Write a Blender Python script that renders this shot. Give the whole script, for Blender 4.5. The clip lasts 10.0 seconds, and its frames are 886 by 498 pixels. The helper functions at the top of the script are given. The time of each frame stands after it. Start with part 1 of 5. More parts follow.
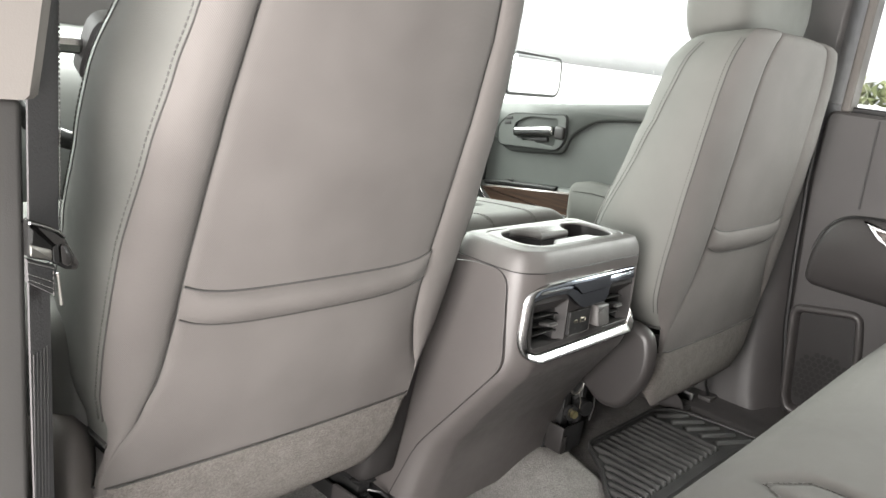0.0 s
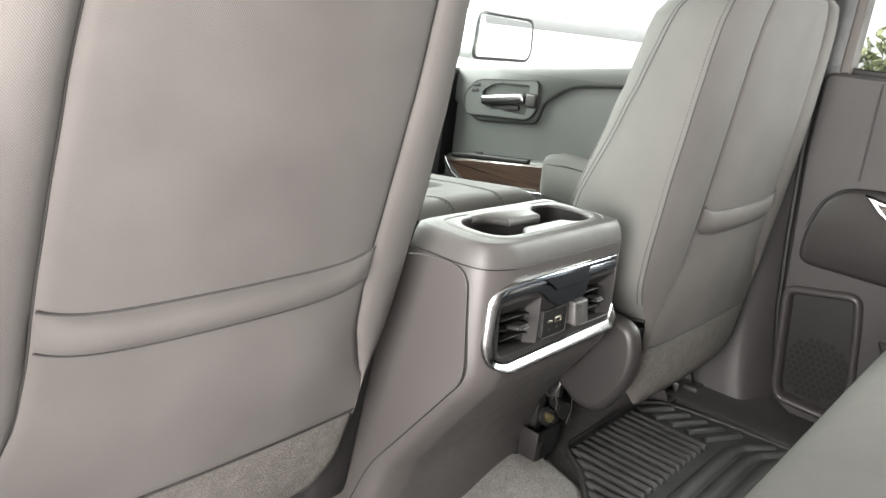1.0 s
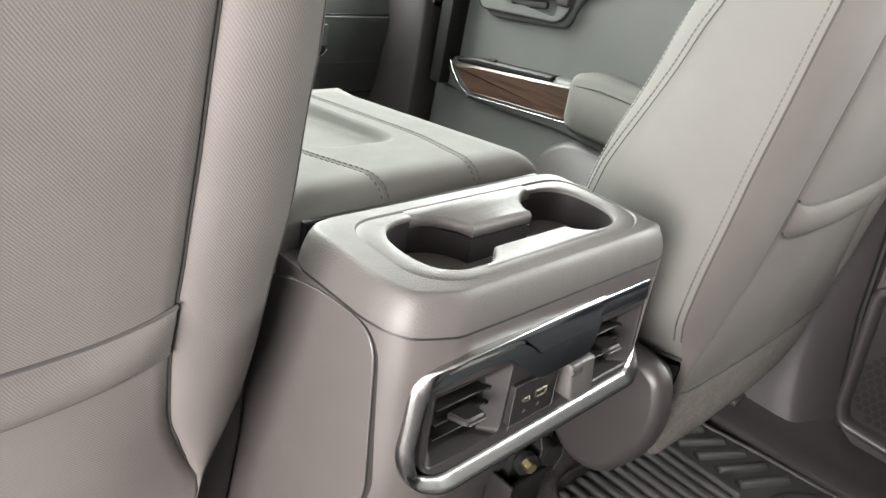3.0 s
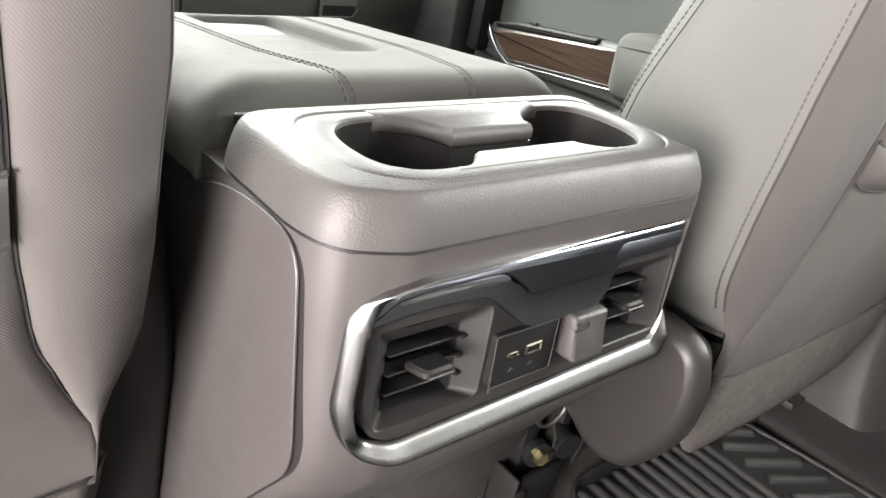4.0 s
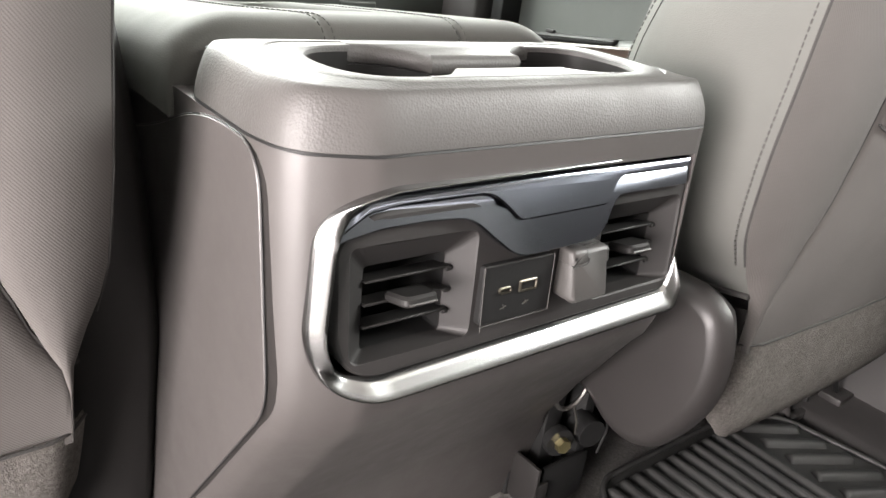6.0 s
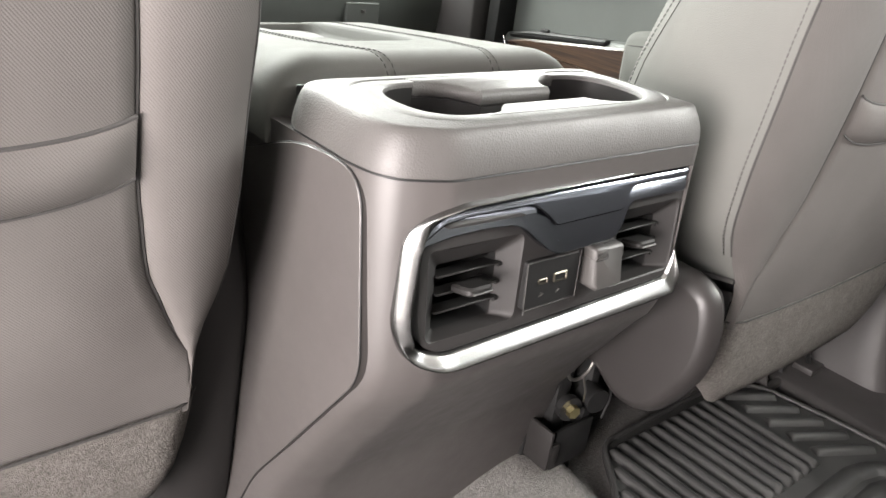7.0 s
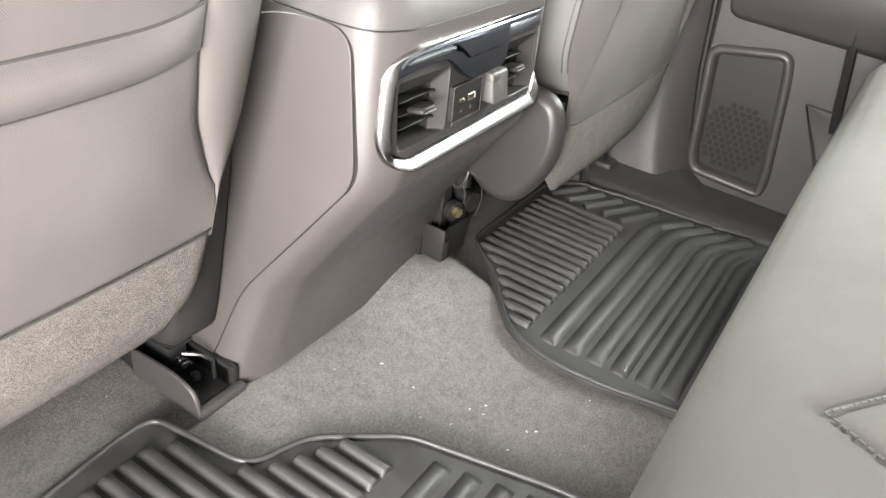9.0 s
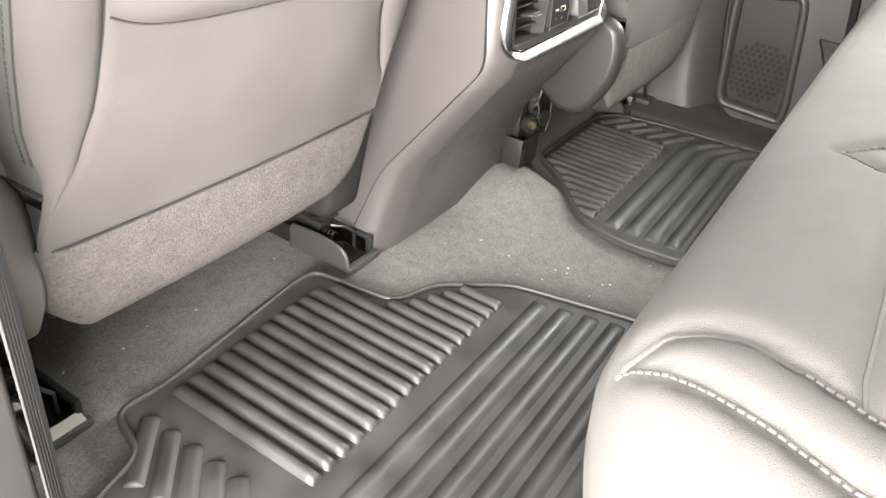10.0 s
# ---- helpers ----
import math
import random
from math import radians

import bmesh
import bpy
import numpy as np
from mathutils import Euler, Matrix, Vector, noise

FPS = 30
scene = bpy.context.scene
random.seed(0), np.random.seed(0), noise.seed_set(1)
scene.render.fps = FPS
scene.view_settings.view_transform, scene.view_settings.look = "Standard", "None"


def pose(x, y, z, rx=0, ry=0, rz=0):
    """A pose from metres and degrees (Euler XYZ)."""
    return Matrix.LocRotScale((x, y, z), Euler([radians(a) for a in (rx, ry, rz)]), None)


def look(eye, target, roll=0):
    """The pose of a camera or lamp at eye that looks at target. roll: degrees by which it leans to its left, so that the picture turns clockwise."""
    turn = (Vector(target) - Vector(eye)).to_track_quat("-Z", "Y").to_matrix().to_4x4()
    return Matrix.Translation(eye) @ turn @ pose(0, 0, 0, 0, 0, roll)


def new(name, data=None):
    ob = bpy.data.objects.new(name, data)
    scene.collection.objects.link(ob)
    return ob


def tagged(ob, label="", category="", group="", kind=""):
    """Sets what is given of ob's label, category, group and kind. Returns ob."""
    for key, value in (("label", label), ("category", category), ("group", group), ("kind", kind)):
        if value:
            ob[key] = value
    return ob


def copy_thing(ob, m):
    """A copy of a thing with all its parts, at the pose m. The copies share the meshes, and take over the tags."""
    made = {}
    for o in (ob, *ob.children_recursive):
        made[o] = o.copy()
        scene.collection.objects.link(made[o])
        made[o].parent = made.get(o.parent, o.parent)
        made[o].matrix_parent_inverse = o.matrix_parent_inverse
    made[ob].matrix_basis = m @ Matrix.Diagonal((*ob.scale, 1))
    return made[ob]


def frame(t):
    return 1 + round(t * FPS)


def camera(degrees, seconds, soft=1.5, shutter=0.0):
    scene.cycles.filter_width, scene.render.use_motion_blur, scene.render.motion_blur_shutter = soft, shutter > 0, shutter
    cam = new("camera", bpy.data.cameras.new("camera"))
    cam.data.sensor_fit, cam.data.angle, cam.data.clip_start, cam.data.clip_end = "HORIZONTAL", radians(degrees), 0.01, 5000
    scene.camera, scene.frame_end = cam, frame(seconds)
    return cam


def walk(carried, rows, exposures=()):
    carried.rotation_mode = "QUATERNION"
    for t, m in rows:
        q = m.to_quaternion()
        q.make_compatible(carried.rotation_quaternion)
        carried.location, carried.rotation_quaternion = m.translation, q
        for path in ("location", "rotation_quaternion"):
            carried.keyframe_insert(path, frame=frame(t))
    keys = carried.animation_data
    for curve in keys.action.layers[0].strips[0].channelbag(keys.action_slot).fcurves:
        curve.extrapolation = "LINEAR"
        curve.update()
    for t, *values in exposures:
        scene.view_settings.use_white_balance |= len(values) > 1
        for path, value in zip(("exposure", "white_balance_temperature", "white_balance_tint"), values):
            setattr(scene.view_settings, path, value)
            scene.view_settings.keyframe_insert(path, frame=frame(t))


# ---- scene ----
cam = camera(61.2, 10.0)
PATH = [
    (0, (-0.919, -0.549, 0.725), (0.509, 0.752, 0.207), 7.5),
    (0.5, (-0.86, -0.508, 0.715), (0.589, 0.756, 0.164), 7.2),
    (1, (-0.778, -0.459, 0.712), (0.683, 0.774, 0.124), 7.1),
    (1.5, (-0.691, -0.41, 0.721), (0.768, 0.797, 0.076), 7.6),
    (2, (-0.6, -0.348, 0.727), (0.848, 0.835, 0.018), 8.4),
    (3.5, (-0.356, -0.232, 0.67), (0.937, 0.979, -0.259), 12.3),
    (4, (-0.316, -0.238, 0.614), (0.927, 1.048, -0.282), 11.5),
    (4.5, (-0.294, -0.255, 0.569), (0.898, 1.115, -0.27), 9.9),
    (5, (-0.275, -0.264, 0.546), (0.901, 1.14, -0.257), 8.3),
    (6.5, (-0.312, -0.28, 0.557), (0.87, 1.12, -0.244), 7.3),
    (7, (-0.379, -0.304, 0.594), (0.831, 1.05, -0.244), 7.8),
    (7.5, (-0.431, -0.316, 0.603), (0.824, 0.962, -0.286), 8.1),
    (8, (-0.471, -0.312, 0.601), (0.89, 0.766, -0.391), 9.2),
    (8.5, (-0.513, -0.316, 0.625), (0.944, 0.559, -0.429), 9.7),
    (9, (-0.618, -0.334, 0.634), (0.864, 0.464, -0.446), 9.1),
    (9.5, (-0.79, -0.345, 0.623), (0.677, 0.454, -0.478), 8.6),
    (10, (-0.907, -0.383, 0.617), (0.555, 0.433, -0.477), 7.4),
]
EXPOSURES = [(0, 2.89, 6500, 10), (2, 2.95, 6500, 11), (3.5, 3.22, 6600, 14), (7.0, 3.27, 6600, 14), (8.5, 3.78, 6500, 11), (10, 3.76, 6600, 11)]
walk(cam, [(t, look(eye, target, roll)) for t, eye, target, roll in PATH], EXPOSURES)

# ---- world and light: bright overcast day ----
world = bpy.data.worlds.new("world")
scene.world = world
world.use_nodes = True
wn = world.node_tree.nodes
sky = wn.new("ShaderNodeTexSky")
sky.sky_type = "NISHITA"
sky.sun_disc = False
sky.sun_elevation, sky.sun_rotation = radians(73), radians(326)
sky.air_density, sky.dust_density = 1.0, 2.0
wn["Background"].inputs["Strength"].default_value = 0.075
haze = wn.new("ShaderNodeHueSaturation")
haze.inputs["Saturation"].default_value = 0.12
world.node_tree.links.new(sky.outputs[0], haze.inputs["Color"])
world.node_tree.links.new(haze.outputs[0], wn["Background"].inputs["Color"])

sun = new("sun", bpy.data.lights.new("sun", "SUN"))
sun.data.energy, sun.data.angle, sun.data.color = 1.2, radians(25), (1.0, 0.96, 0.9)
sun.matrix_world = look((-2, 3, 12), (0, 0, 0))


def area_light(name, eye, target, w, h, watts, colour=(1, 1, 1)):
    lamp = new(name, bpy.data.lights.new(name, "AREA"))
    lamp.data.shape, lamp.data.size, lamp.data.size_y = "RECTANGLE", w, h
    lamp.data.energy, lamp.data.color = watts, colour
    lamp.matrix_world = look(eye, target)
    return lamp


area_light("driver_window_skylight", (-0.97, 0.78, 0.90), (0.5, 0.35, 0.42), 0.85, 0.4, 2.6, (0.96, 1.0, 0.95))
area_light("front_window_skylight", (0.97, 0.72, 0.88), (-0.5, 0.20, 0.30), 0.85, 0.4, 3.6, (0.95, 1.0, 0.95))
area_light("back_window_skylight", (0.0, -1.13, 0.92), (0.0, 0.0, 0.42), 1.2, 0.28, 0.8, (1.0, 0.98, 0.96))
area_light("rear_window_skylight", (0.97, -0.54, 0.96), (0.36, -0.95, 0.30), 0.45, 0.4, 6.6, (0.96, 1.0, 0.95))
# sky and bright ground beyond the open rear door, and sky through the windscreen
area_light("open_door_skylight", (-1.60, -0.45, 0.95), (0.3, -0.14, 0.35), 0.90, 0.45, 4.0, (1.0, 0.95, 0.92))
area_light("open_door_groundlight", (-1.34, -0.44, 0.42), (0.3, -0.10, 0.32), 0.85, 0.46, 12.4, (1.0, 0.95, 0.92))
area_light("windscreen_skylight", (0.0, 1.75, 1.25), (0.0, 0.3, 0.4), 1.3, 0.6, 17, (0.93, 1.0, 0.93))


# ---- materials ----
def material(name, colour, rough=0.6, metal=0.0, coat=0.0, spec=0.5):
    m = bpy.data.materials.new(name)
    m.use_nodes = True
    b = m.node_tree.nodes["Principled BSDF"]
    b.inputs["Base Color"].default_value = (*colour, 1)
    b.inputs["Roughness"].default_value = rough
    b.inputs["Metallic"].default_value = metal
    b.inputs["Coat Weight"].default_value = coat
    b.inputs["Specular IOR Level"].default_value = spec
    return m


def bump_chain(m, heights):
    """heights: (socket, strength, distance) from coarse to fine."""
    nt = m.node_tree
    last = None
    for socket, strength, distance in heights:
        bp = nt.nodes.new("ShaderNodeBump")
        bp.inputs["Strength"].default_value = strength
        bp.inputs["Distance"].default_value = distance
        nt.links.new(socket, bp.inputs["Height"])
        if last:
            nt.links.new(last.outputs[0], bp.inputs["Normal"])
        last = bp
    nt.links.new(last.outputs[0], nt.nodes["Principled BSDF"].inputs["Normal"])


def coords(m, scale=(1, 1, 1), turn=(0, 0, 0)):
    nt = m.node_tree
    c, mp = nt.nodes.new("ShaderNodeTexCoord"), nt.nodes.new("ShaderNodeMapping")
    mp.inputs["Scale"].default_value = scale
    mp.inputs["Rotation"].default_value = [radians(a) for a in turn]
    nt.links.new(c.outputs["Object"], mp.inputs["Vector"])
    return mp.outputs[0]


def tex(m, kind, vec, **values):
    node = m.node_tree.nodes.new("ShaderNodeTex" + kind)
    m.node_tree.links.new(vec, node.inputs["Vector"])
    for key, value in values.items():
        node.inputs[key.replace("_", " ")].default_value = value
    return node


def two_tone(m, factor, a, b, lo=0.3, hi=0.7, target="Base Color"):
    nt = m.node_tree
    ramp = nt.nodes.new("ShaderNodeValToRGB")
    ramp.color_ramp.elements[0].position, ramp.color_ramp.elements[1].position = lo, hi
    ramp.color_ramp.elements[0].color = (*a, 1) if len(a) == 3 else a
    ramp.color_ramp.elements[1].color = (*b, 1) if len(b) == 3 else b
    nt.links.new(factor, ramp.inputs[0])
    nt.links.new(ramp.outputs[0], nt.nodes["Principled BSDF"].inputs[target])
    return ramp


def fabric_material():
    m = material("woven_seat_fabric", (0.13, 0.122, 0.118), 0.85, spec=0.25)
    v = coords(m)
    soft = tex(m, "Noise", v, Scale=9.0, Detail=3.0)
    warp = tex(m, "Wave", coords(m, (1, 1, 1), (0, 38, 0)), Scale=235.0, Distortion=0.5, Detail=1.0, Detail_Scale=3.0)
    weft = tex(m, "Wave", coords(m, (1, 1, 1), (0, -66, 0)), Scale=300.0, Distortion=0.5, Detail=1.0, Detail_Scale=3.0)
    fine = tex(m, "Noise", v, Scale=900.0, Detail=2.0)
    nt = m.node_tree
    twill = nt.nodes.new("ShaderNodeMix")
    twill.inputs[0].default_value = 0.40
    nt.links.new(warp.outputs["Fac"], twill.inputs[2])
    nt.links.new(weft.outputs["Fac"], twill.inputs[3])
    mix = nt.nodes.new("ShaderNodeMix")
    mix.inputs[0].default_value = 0.20
    nt.links.new(soft.outputs["Fac"], mix.inputs[2])
    nt.links.new(twill.outputs[0], mix.inputs[3])
    two_tone(m, mix.outputs[0], (0.053, 0.0486, 0.0458), (0.083, 0.0770, 0.0730), 0.2, 0.8)
    bump_chain(m, [(soft.outputs["Fac"], 0.25, 0.004), (twill.outputs[0], 0.30, 0.0005), (fine.outputs["Fac"], 0.2, 0.0004)])
    return m


def leather_material(name, a, b, rough=0.5, grain=420.0, strength=0.35, spec=0.3):
    m = material(name, a, rough, spec=spec)
    v = coords(m)
    cell = tex(m, "Voronoi", v, Scale=grain)
    soft = tex(m, "Noise", v, Scale=7.0, Detail=4.0)
    two_tone(m, soft.outputs["Fac"], a, b, 0.3, 0.7)
    wear = tex(m, "Noise", v, Scale=38.0, Detail=6.0, Roughness=0.7)
    two_tone(m, wear.outputs["Fac"], (rough - 0.04,) * 3, (rough + 0.05,) * 3, 0.35, 0.65, "Roughness")
    bump_chain(m, [(soft.outputs["Fac"], 0.15, 0.004), (cell.outputs["Distance"], strength, 0.0006)])
    return m


def carpet_material(name, a, b):
    m = material(name, a, 1.0, spec=0.05)
    v = coords(m)
    fibre = tex(m, "Noise", v, Scale=340.0, Detail=4.0, Roughness=0.85)
    blotch = tex(m, "Noise", v, Scale=55.0, Detail=6.0, Roughness=0.7)
    nt = m.node_tree
    mix = nt.nodes.new("ShaderNodeMix")
    mix.inputs[0].default_value = 0.25
    nt.links.new(fibre.outputs["Fac"], mix.inputs[2])
    nt.links.new(blotch.outputs["Fac"], mix.inputs[3])
    two_tone(m, mix.outputs[0], a, b, 0.38, 0.62)
    bump_chain(m, [(blotch.outputs["Fac"], 0.20, 0.004), (fibre.outputs["Fac"], 1.0, 0.003)])
    return m


def rubber_material():
    m = material("black_mat_rubber", (0.022, 0.022, 0.021), 0.5, spec=0.38)
    v = coords(m)
    dust = tex(m, "Noise", v, Scale=22.0, Detail=5.0)
    grain = tex(m, "Noise", v, Scale=700.0, Detail=2.0)
    two_tone(m, dust.outputs["Fac"], (0.013, 0.013, 0.0127), (0.025, 0.0247, 0.0239), 0.35, 0.75)
    two_tone(m, dust.outputs["Fac"], (0.44, 0.44, 0.44), (0.62, 0.62, 0.62), 0.3, 0.7, "Roughness")
    bump_chain(m, [(grain.outputs["Fac"], 0.25, 0.0006)])
    return m


def wood_material():
    m = material("dark_wood_trim", (0.12, 0.06, 0.03), 0.35, coat=0.3)
    grain = tex(m, "Noise", coords(m, (30, 2.2, 110)), Scale=3.0, Detail=6.0, Roughness=0.7)
    two_tone(m, grain.outputs["Fac"], (0.009, 0.0055, 0.004), (0.062, 0.033, 0.019), 0.38, 0.72)
    bump_chain(m, [(grain.outputs["Fac"], 0.15, 0.001)])
    return m


FABRIC = fabric_material()
LEATHER = leather_material("grey_leatherette", (0.070, 0.071, 0.066), (0.083, 0.083, 0.077), 0.74, 900, 0.15, 0.13)
BENCH_CLOTH = leather_material("grey_bench_cloth", (0.058, 0.0563, 0.0528), (0.067, 0.0650, 0.0608), 0.85, 1300, 0.3, 0.12)
PLASTIC = leather_material("grained_grey_plastic", (0.037, 0.0336, 0.0323), (0.042, 0.0382, 0.0366), 0.46, 1100, 0.05, 0.5)
CAP_PLASTIC = leather_material("grained_console_plastic", (0.035, 0.0328, 0.0310), (0.041, 0.0383, 0.0362), 0.56, 760, 0.28, 0.48)
DOOR_PLASTIC = leather_material("dark_door_plastic", (0.022, 0.0203, 0.0200), (0.027, 0.0249, 0.0243), 0.5, 900, 0.15)
DOOR_SOFT = leather_material("soft_door_trim", (0.052, 0.056, 0.052), (0.060, 0.064, 0.060), 0.5, 900, 0.12)
CARPET = carpet_material("grey_floor_carpet", (0.071, 0.0684, 0.0655), (0.154, 0.148, 0.141))
APRON = carpet_material("seat_apron_carpet", (0.074, 0.068, 0.0635), (0.145, 0.135, 0.125))
RUBBER = rubber_material()
WOOD = wood_material()
CHROME = material("satin_chrome", (0.30, 0.30, 0.297), 0.23, 1.0)
GLOSS = material("dark_mirror_trim", (0.17, 0.181, 0.205), 0.17, 1.0)
BLACK = material("black_plastic", (0.007, 0.007, 0.007), 0.5, spec=0.25)
GLOSS_BLACK = material("glossy_black_plastic", (0.005, 0.005, 0.005), 0.22)
VENT = material("vent_grey_plastic", (0.014, 0.0130, 0.0127), 0.55, spec=0.3)
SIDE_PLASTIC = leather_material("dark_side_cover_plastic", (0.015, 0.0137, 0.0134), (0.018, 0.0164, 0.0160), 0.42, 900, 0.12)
SATIN_DARK = leather_material("dark_satin_plastic", (0.030, 0.0277, 0.0272), (0.035, 0.0323, 0.0317), 0.34, 900, 0.08)
PILLAR_PLASTIC = leather_material("dark_pillar_plastic", (0.021, 0.0205, 0.0196), (0.025, 0.0244, 0.0234), 0.5, 900, 0.1)
HEXA = material("dark_grille_plastic", (0.0090, 0.0086, 0.0083), 0.6, spec=0.15)
SPEAKER = material("dark_speaker_plastic", (0.012, 0.0112, 0.0109), 0.45, spec=0.2)
DARK_VENT = material("dark_slat_plastic", (0.011, 0.0106, 0.0103), 0.5, spec=0.2)
FLAP = material("light_grey_plastic", (0.030, 0.0283, 0.0270), 0.5, spec=0.3)
SOCKET = material("dull_socket_metal", (0.105, 0.095, 0.078), 0.42, 1.0)
STEEL = material("zinc_steel", (0.26, 0.25, 0.235), 0.35, 1.0)
DARK_STEEL = material("black_steel", (0.008, 0.008, 0.008), 0.38, spec=0.4)
GROOVE = material("seam_shadow_cloth", (0.018, 0.017, 0.016), 0.9)
BENCH_SEAM = material("grey_seam_cloth", (0.050, 0.049, 0.046), 0.9)
THREAD = material("grey_thread", (0.12, 0.117, 0.11), 0.8)
BENCH_THREAD = material("pale_cord_thread", (0.064, 0.062, 0.058), 0.9)
DARK_THREAD = material("dark_thread", (0.035, 0.034, 0.032), 0.8)
WEBBING = material("belt_webbing", (0.026, 0.0251, 0.0257), 0.8, spec=0.2)
BEIGE = leather_material("pale_pillar_plastic", (0.070, 0.0645, 0.0595), (0.078, 0.0718, 0.0662), 0.55, 900, 0.1)
HEADLINER = material("headliner_cloth", (0.35, 0.335, 0.32), 0.95)
PAINT = material("white_paint", (0.75, 0.75, 0.76), 0.25, coat=0.6)


def glass_material():
    m = bpy.data.materials.new("tinted_glass")
    m.use_nodes = True
    nt = m.node_tree
    nt.nodes.remove(nt.nodes["Principled BSDF"])
    t, g, mix = nt.nodes.new("ShaderNodeBsdfTransparent"), nt.nodes.new("ShaderNodeBsdfGlossy"), nt.nodes.new("ShaderNodeMixShader")
    t.inputs[0].default_value = (0.96, 0.98, 0.97, 1)
    g.inputs["Roughness"].default_value = 0.02
    mix.inputs[0].default_value = 0.06
    nt.links.new(t.outputs[0], mix.inputs[1])
    nt.links.new(g.outputs[0], mix.inputs[2])
    nt.links.new(mix.outputs[0], nt.nodes["Material Output"].inputs[0])
    return m


GLASS = glass_material()
for m_, scale_, amount_ in ((VENT, 500, 0.1), (FLAP, 600, 0.15), (BLACK, 300, 0.1), (WEBBING, 420, 0.6), (HEADLINER, 300, 0.5), (DARK_STEEL, 60, 0.2), (GROOVE, 300, 0.3)):
    n_ = tex(m_, "Noise", coords(m_), Scale=scale_, Detail=3.0)
    bump_chain(m_, [(n_.outputs["Fac"], amount_, 0.0008)])


# ---- mesh helpers ----
def finish(name, bm, mat, sharp=38):
    bmesh.ops.recalc_face_normals(bm, faces=bm.faces)
    me = bpy.data.meshes.new(name)
    bm.to_mesh(me)
    bm.free()
    me.materials.append(mat)
    me.shade_smooth()
    me.set_sharp_from_angle(angle=radians(sharp))
    return me


def part(name, bm, mat, parent=None, label="", sharp=38):
    ob = new(name, finish(name, bm, mat, sharp))
    if parent:
        ob.parent = parent
    if label:
        ob["label"] = label
    return ob


def thing(name, label, category, group="", kind="", at=None):
    ob = new(name)
    ob.empty_display_size = 0.1
    if at:
        ob.matrix_world = at
    return tagged(ob, label, category, group, kind)


def loft(rings, cap_start=True, cap_end=True, closed=True, bm=None):
    bm = bm or bmesh.new()
    rows = [[bm.verts.new(p) for p in ring] for ring in rings]
    n = len(rows[0])
    for a, b in zip(rows, rows[1:]):
        for i in range(n if closed else n - 1):
            j = (i + 1) % n
            bm.faces.new((a[i], a[j], b[j], b[i]))
    if cap_start:
        bm.faces.new(rows[0])
    if cap_end:
        bm.faces.new(rows[-1])
    return bm


def box(x0, x1, y0, y1, z0, z1, bevel=0.004, seg=2, bm=None, m=None):
    own = bmesh.new()
    bmesh.ops.create_cube(own, size=1.0)
    for v in own.verts:
        v.co = Vector(((x0 + x1) / 2 + v.co.x * (x1 - x0), (y0 + y1) / 2 + v.co.y * (y1 - y0), (z0 + z1) / 2 + v.co.z * (z1 - z0)))
    if bevel > 0:
        bmesh.ops.bevel(own, geom=own.edges[:], offset=bevel, segments=seg, affect="EDGES", profile=0.5)
    if m is not None:
        own.transform(m)
    if bm is None:
        return own
    return merge(bm, own)


def merge(bm, own):
    me = bpy.data.meshes.new("tmp")
    own.to_mesh(me)
    own.free()
    bm.from_mesh(me)
    bpy.data.meshes.remove(me)
    return bm


def tube(points, r, n=8, bm=None, caps=True):
    pts = [Vector(p) for p in points]
    rings, up = [], None
    for i, p in enumerate(pts):
        d = (pts[min(i + 1, len(pts) - 1)] - pts[max(i - 1, 0)]).normalized()
        if up is None:
            up = d.orthogonal().normalized()
        up = (up - d * up.dot(d)).normalized()
        side = d.cross(up)
        rings.append([p + r * (math.cos(a) * up + math.sin(a) * side) for a in (2 * math.pi * k / n for k in range(n))])
    return loft(rings, caps, caps, True, bm)


def outline(points, radius=0.01, seg=5):
    """A closed 2D outline with rounded corners. radius: one value, or one for each corner."""
    out = []
    n = len(points)
    for i in range(n):
        p, a, b = (Vector(points[k % n]) for k in (i, i - 1, i + 1))
        r = radius[i] if isinstance(radius, (list, tuple)) else radius
        da, db = (a - p), (b - p)
        r = min(r, da.length * 0.48, db.length * 0.48)
        if r <= 0:
            out.append(tuple(p))
            continue
        s, e = p + da.normalized() * r, p + db.normalized() * r
        for k in range(seg + 1):
            u = k / seg
            q = s * (1 - u) ** 2 + p * 2 * u * (1 - u) + e * u * u
            out.append((q.x, q.y))
    return out


def inset(points, d):
    """Moves a closed outline inward (anticlockwise: d > 0)."""
    n = len(points)
    area = sum(points[i][0] * points[(i + 1) % n][1] - points[(i + 1) % n][0] * points[i][1] for i in range(n))
    s = 1 if area > 0 else -1
    out = []
    for i in range(n):
        a, p, b = Vector(points[i - 1]), Vector(points[i]), Vector(points[(i + 1) % n])
        t = (b - a).normalized()
        out.append((p.x - s * t.y * d, p.y + s * t.x * d))
    return out


def prism(points, place, a, b, bevel=0.0, bm=None):
    """Extrudes an outline from depth a to depth b with a small bevel at both ends. place(u, v, d) gives the point."""
    if bevel > 0:
        s = 1 if b > a else -1
        ins = inset(points, bevel)
        rings = [[place(*p, a) for p in ins], [place(*p, a + s * bevel) for p in points], [place(*p, b - s * bevel) for p in points], [place(*p, b) for p in ins]]
    else:
        rings = [[place(*p, a) for p in points], [place(*p, b) for p in points]]
    return loft(rings, bm=bm)


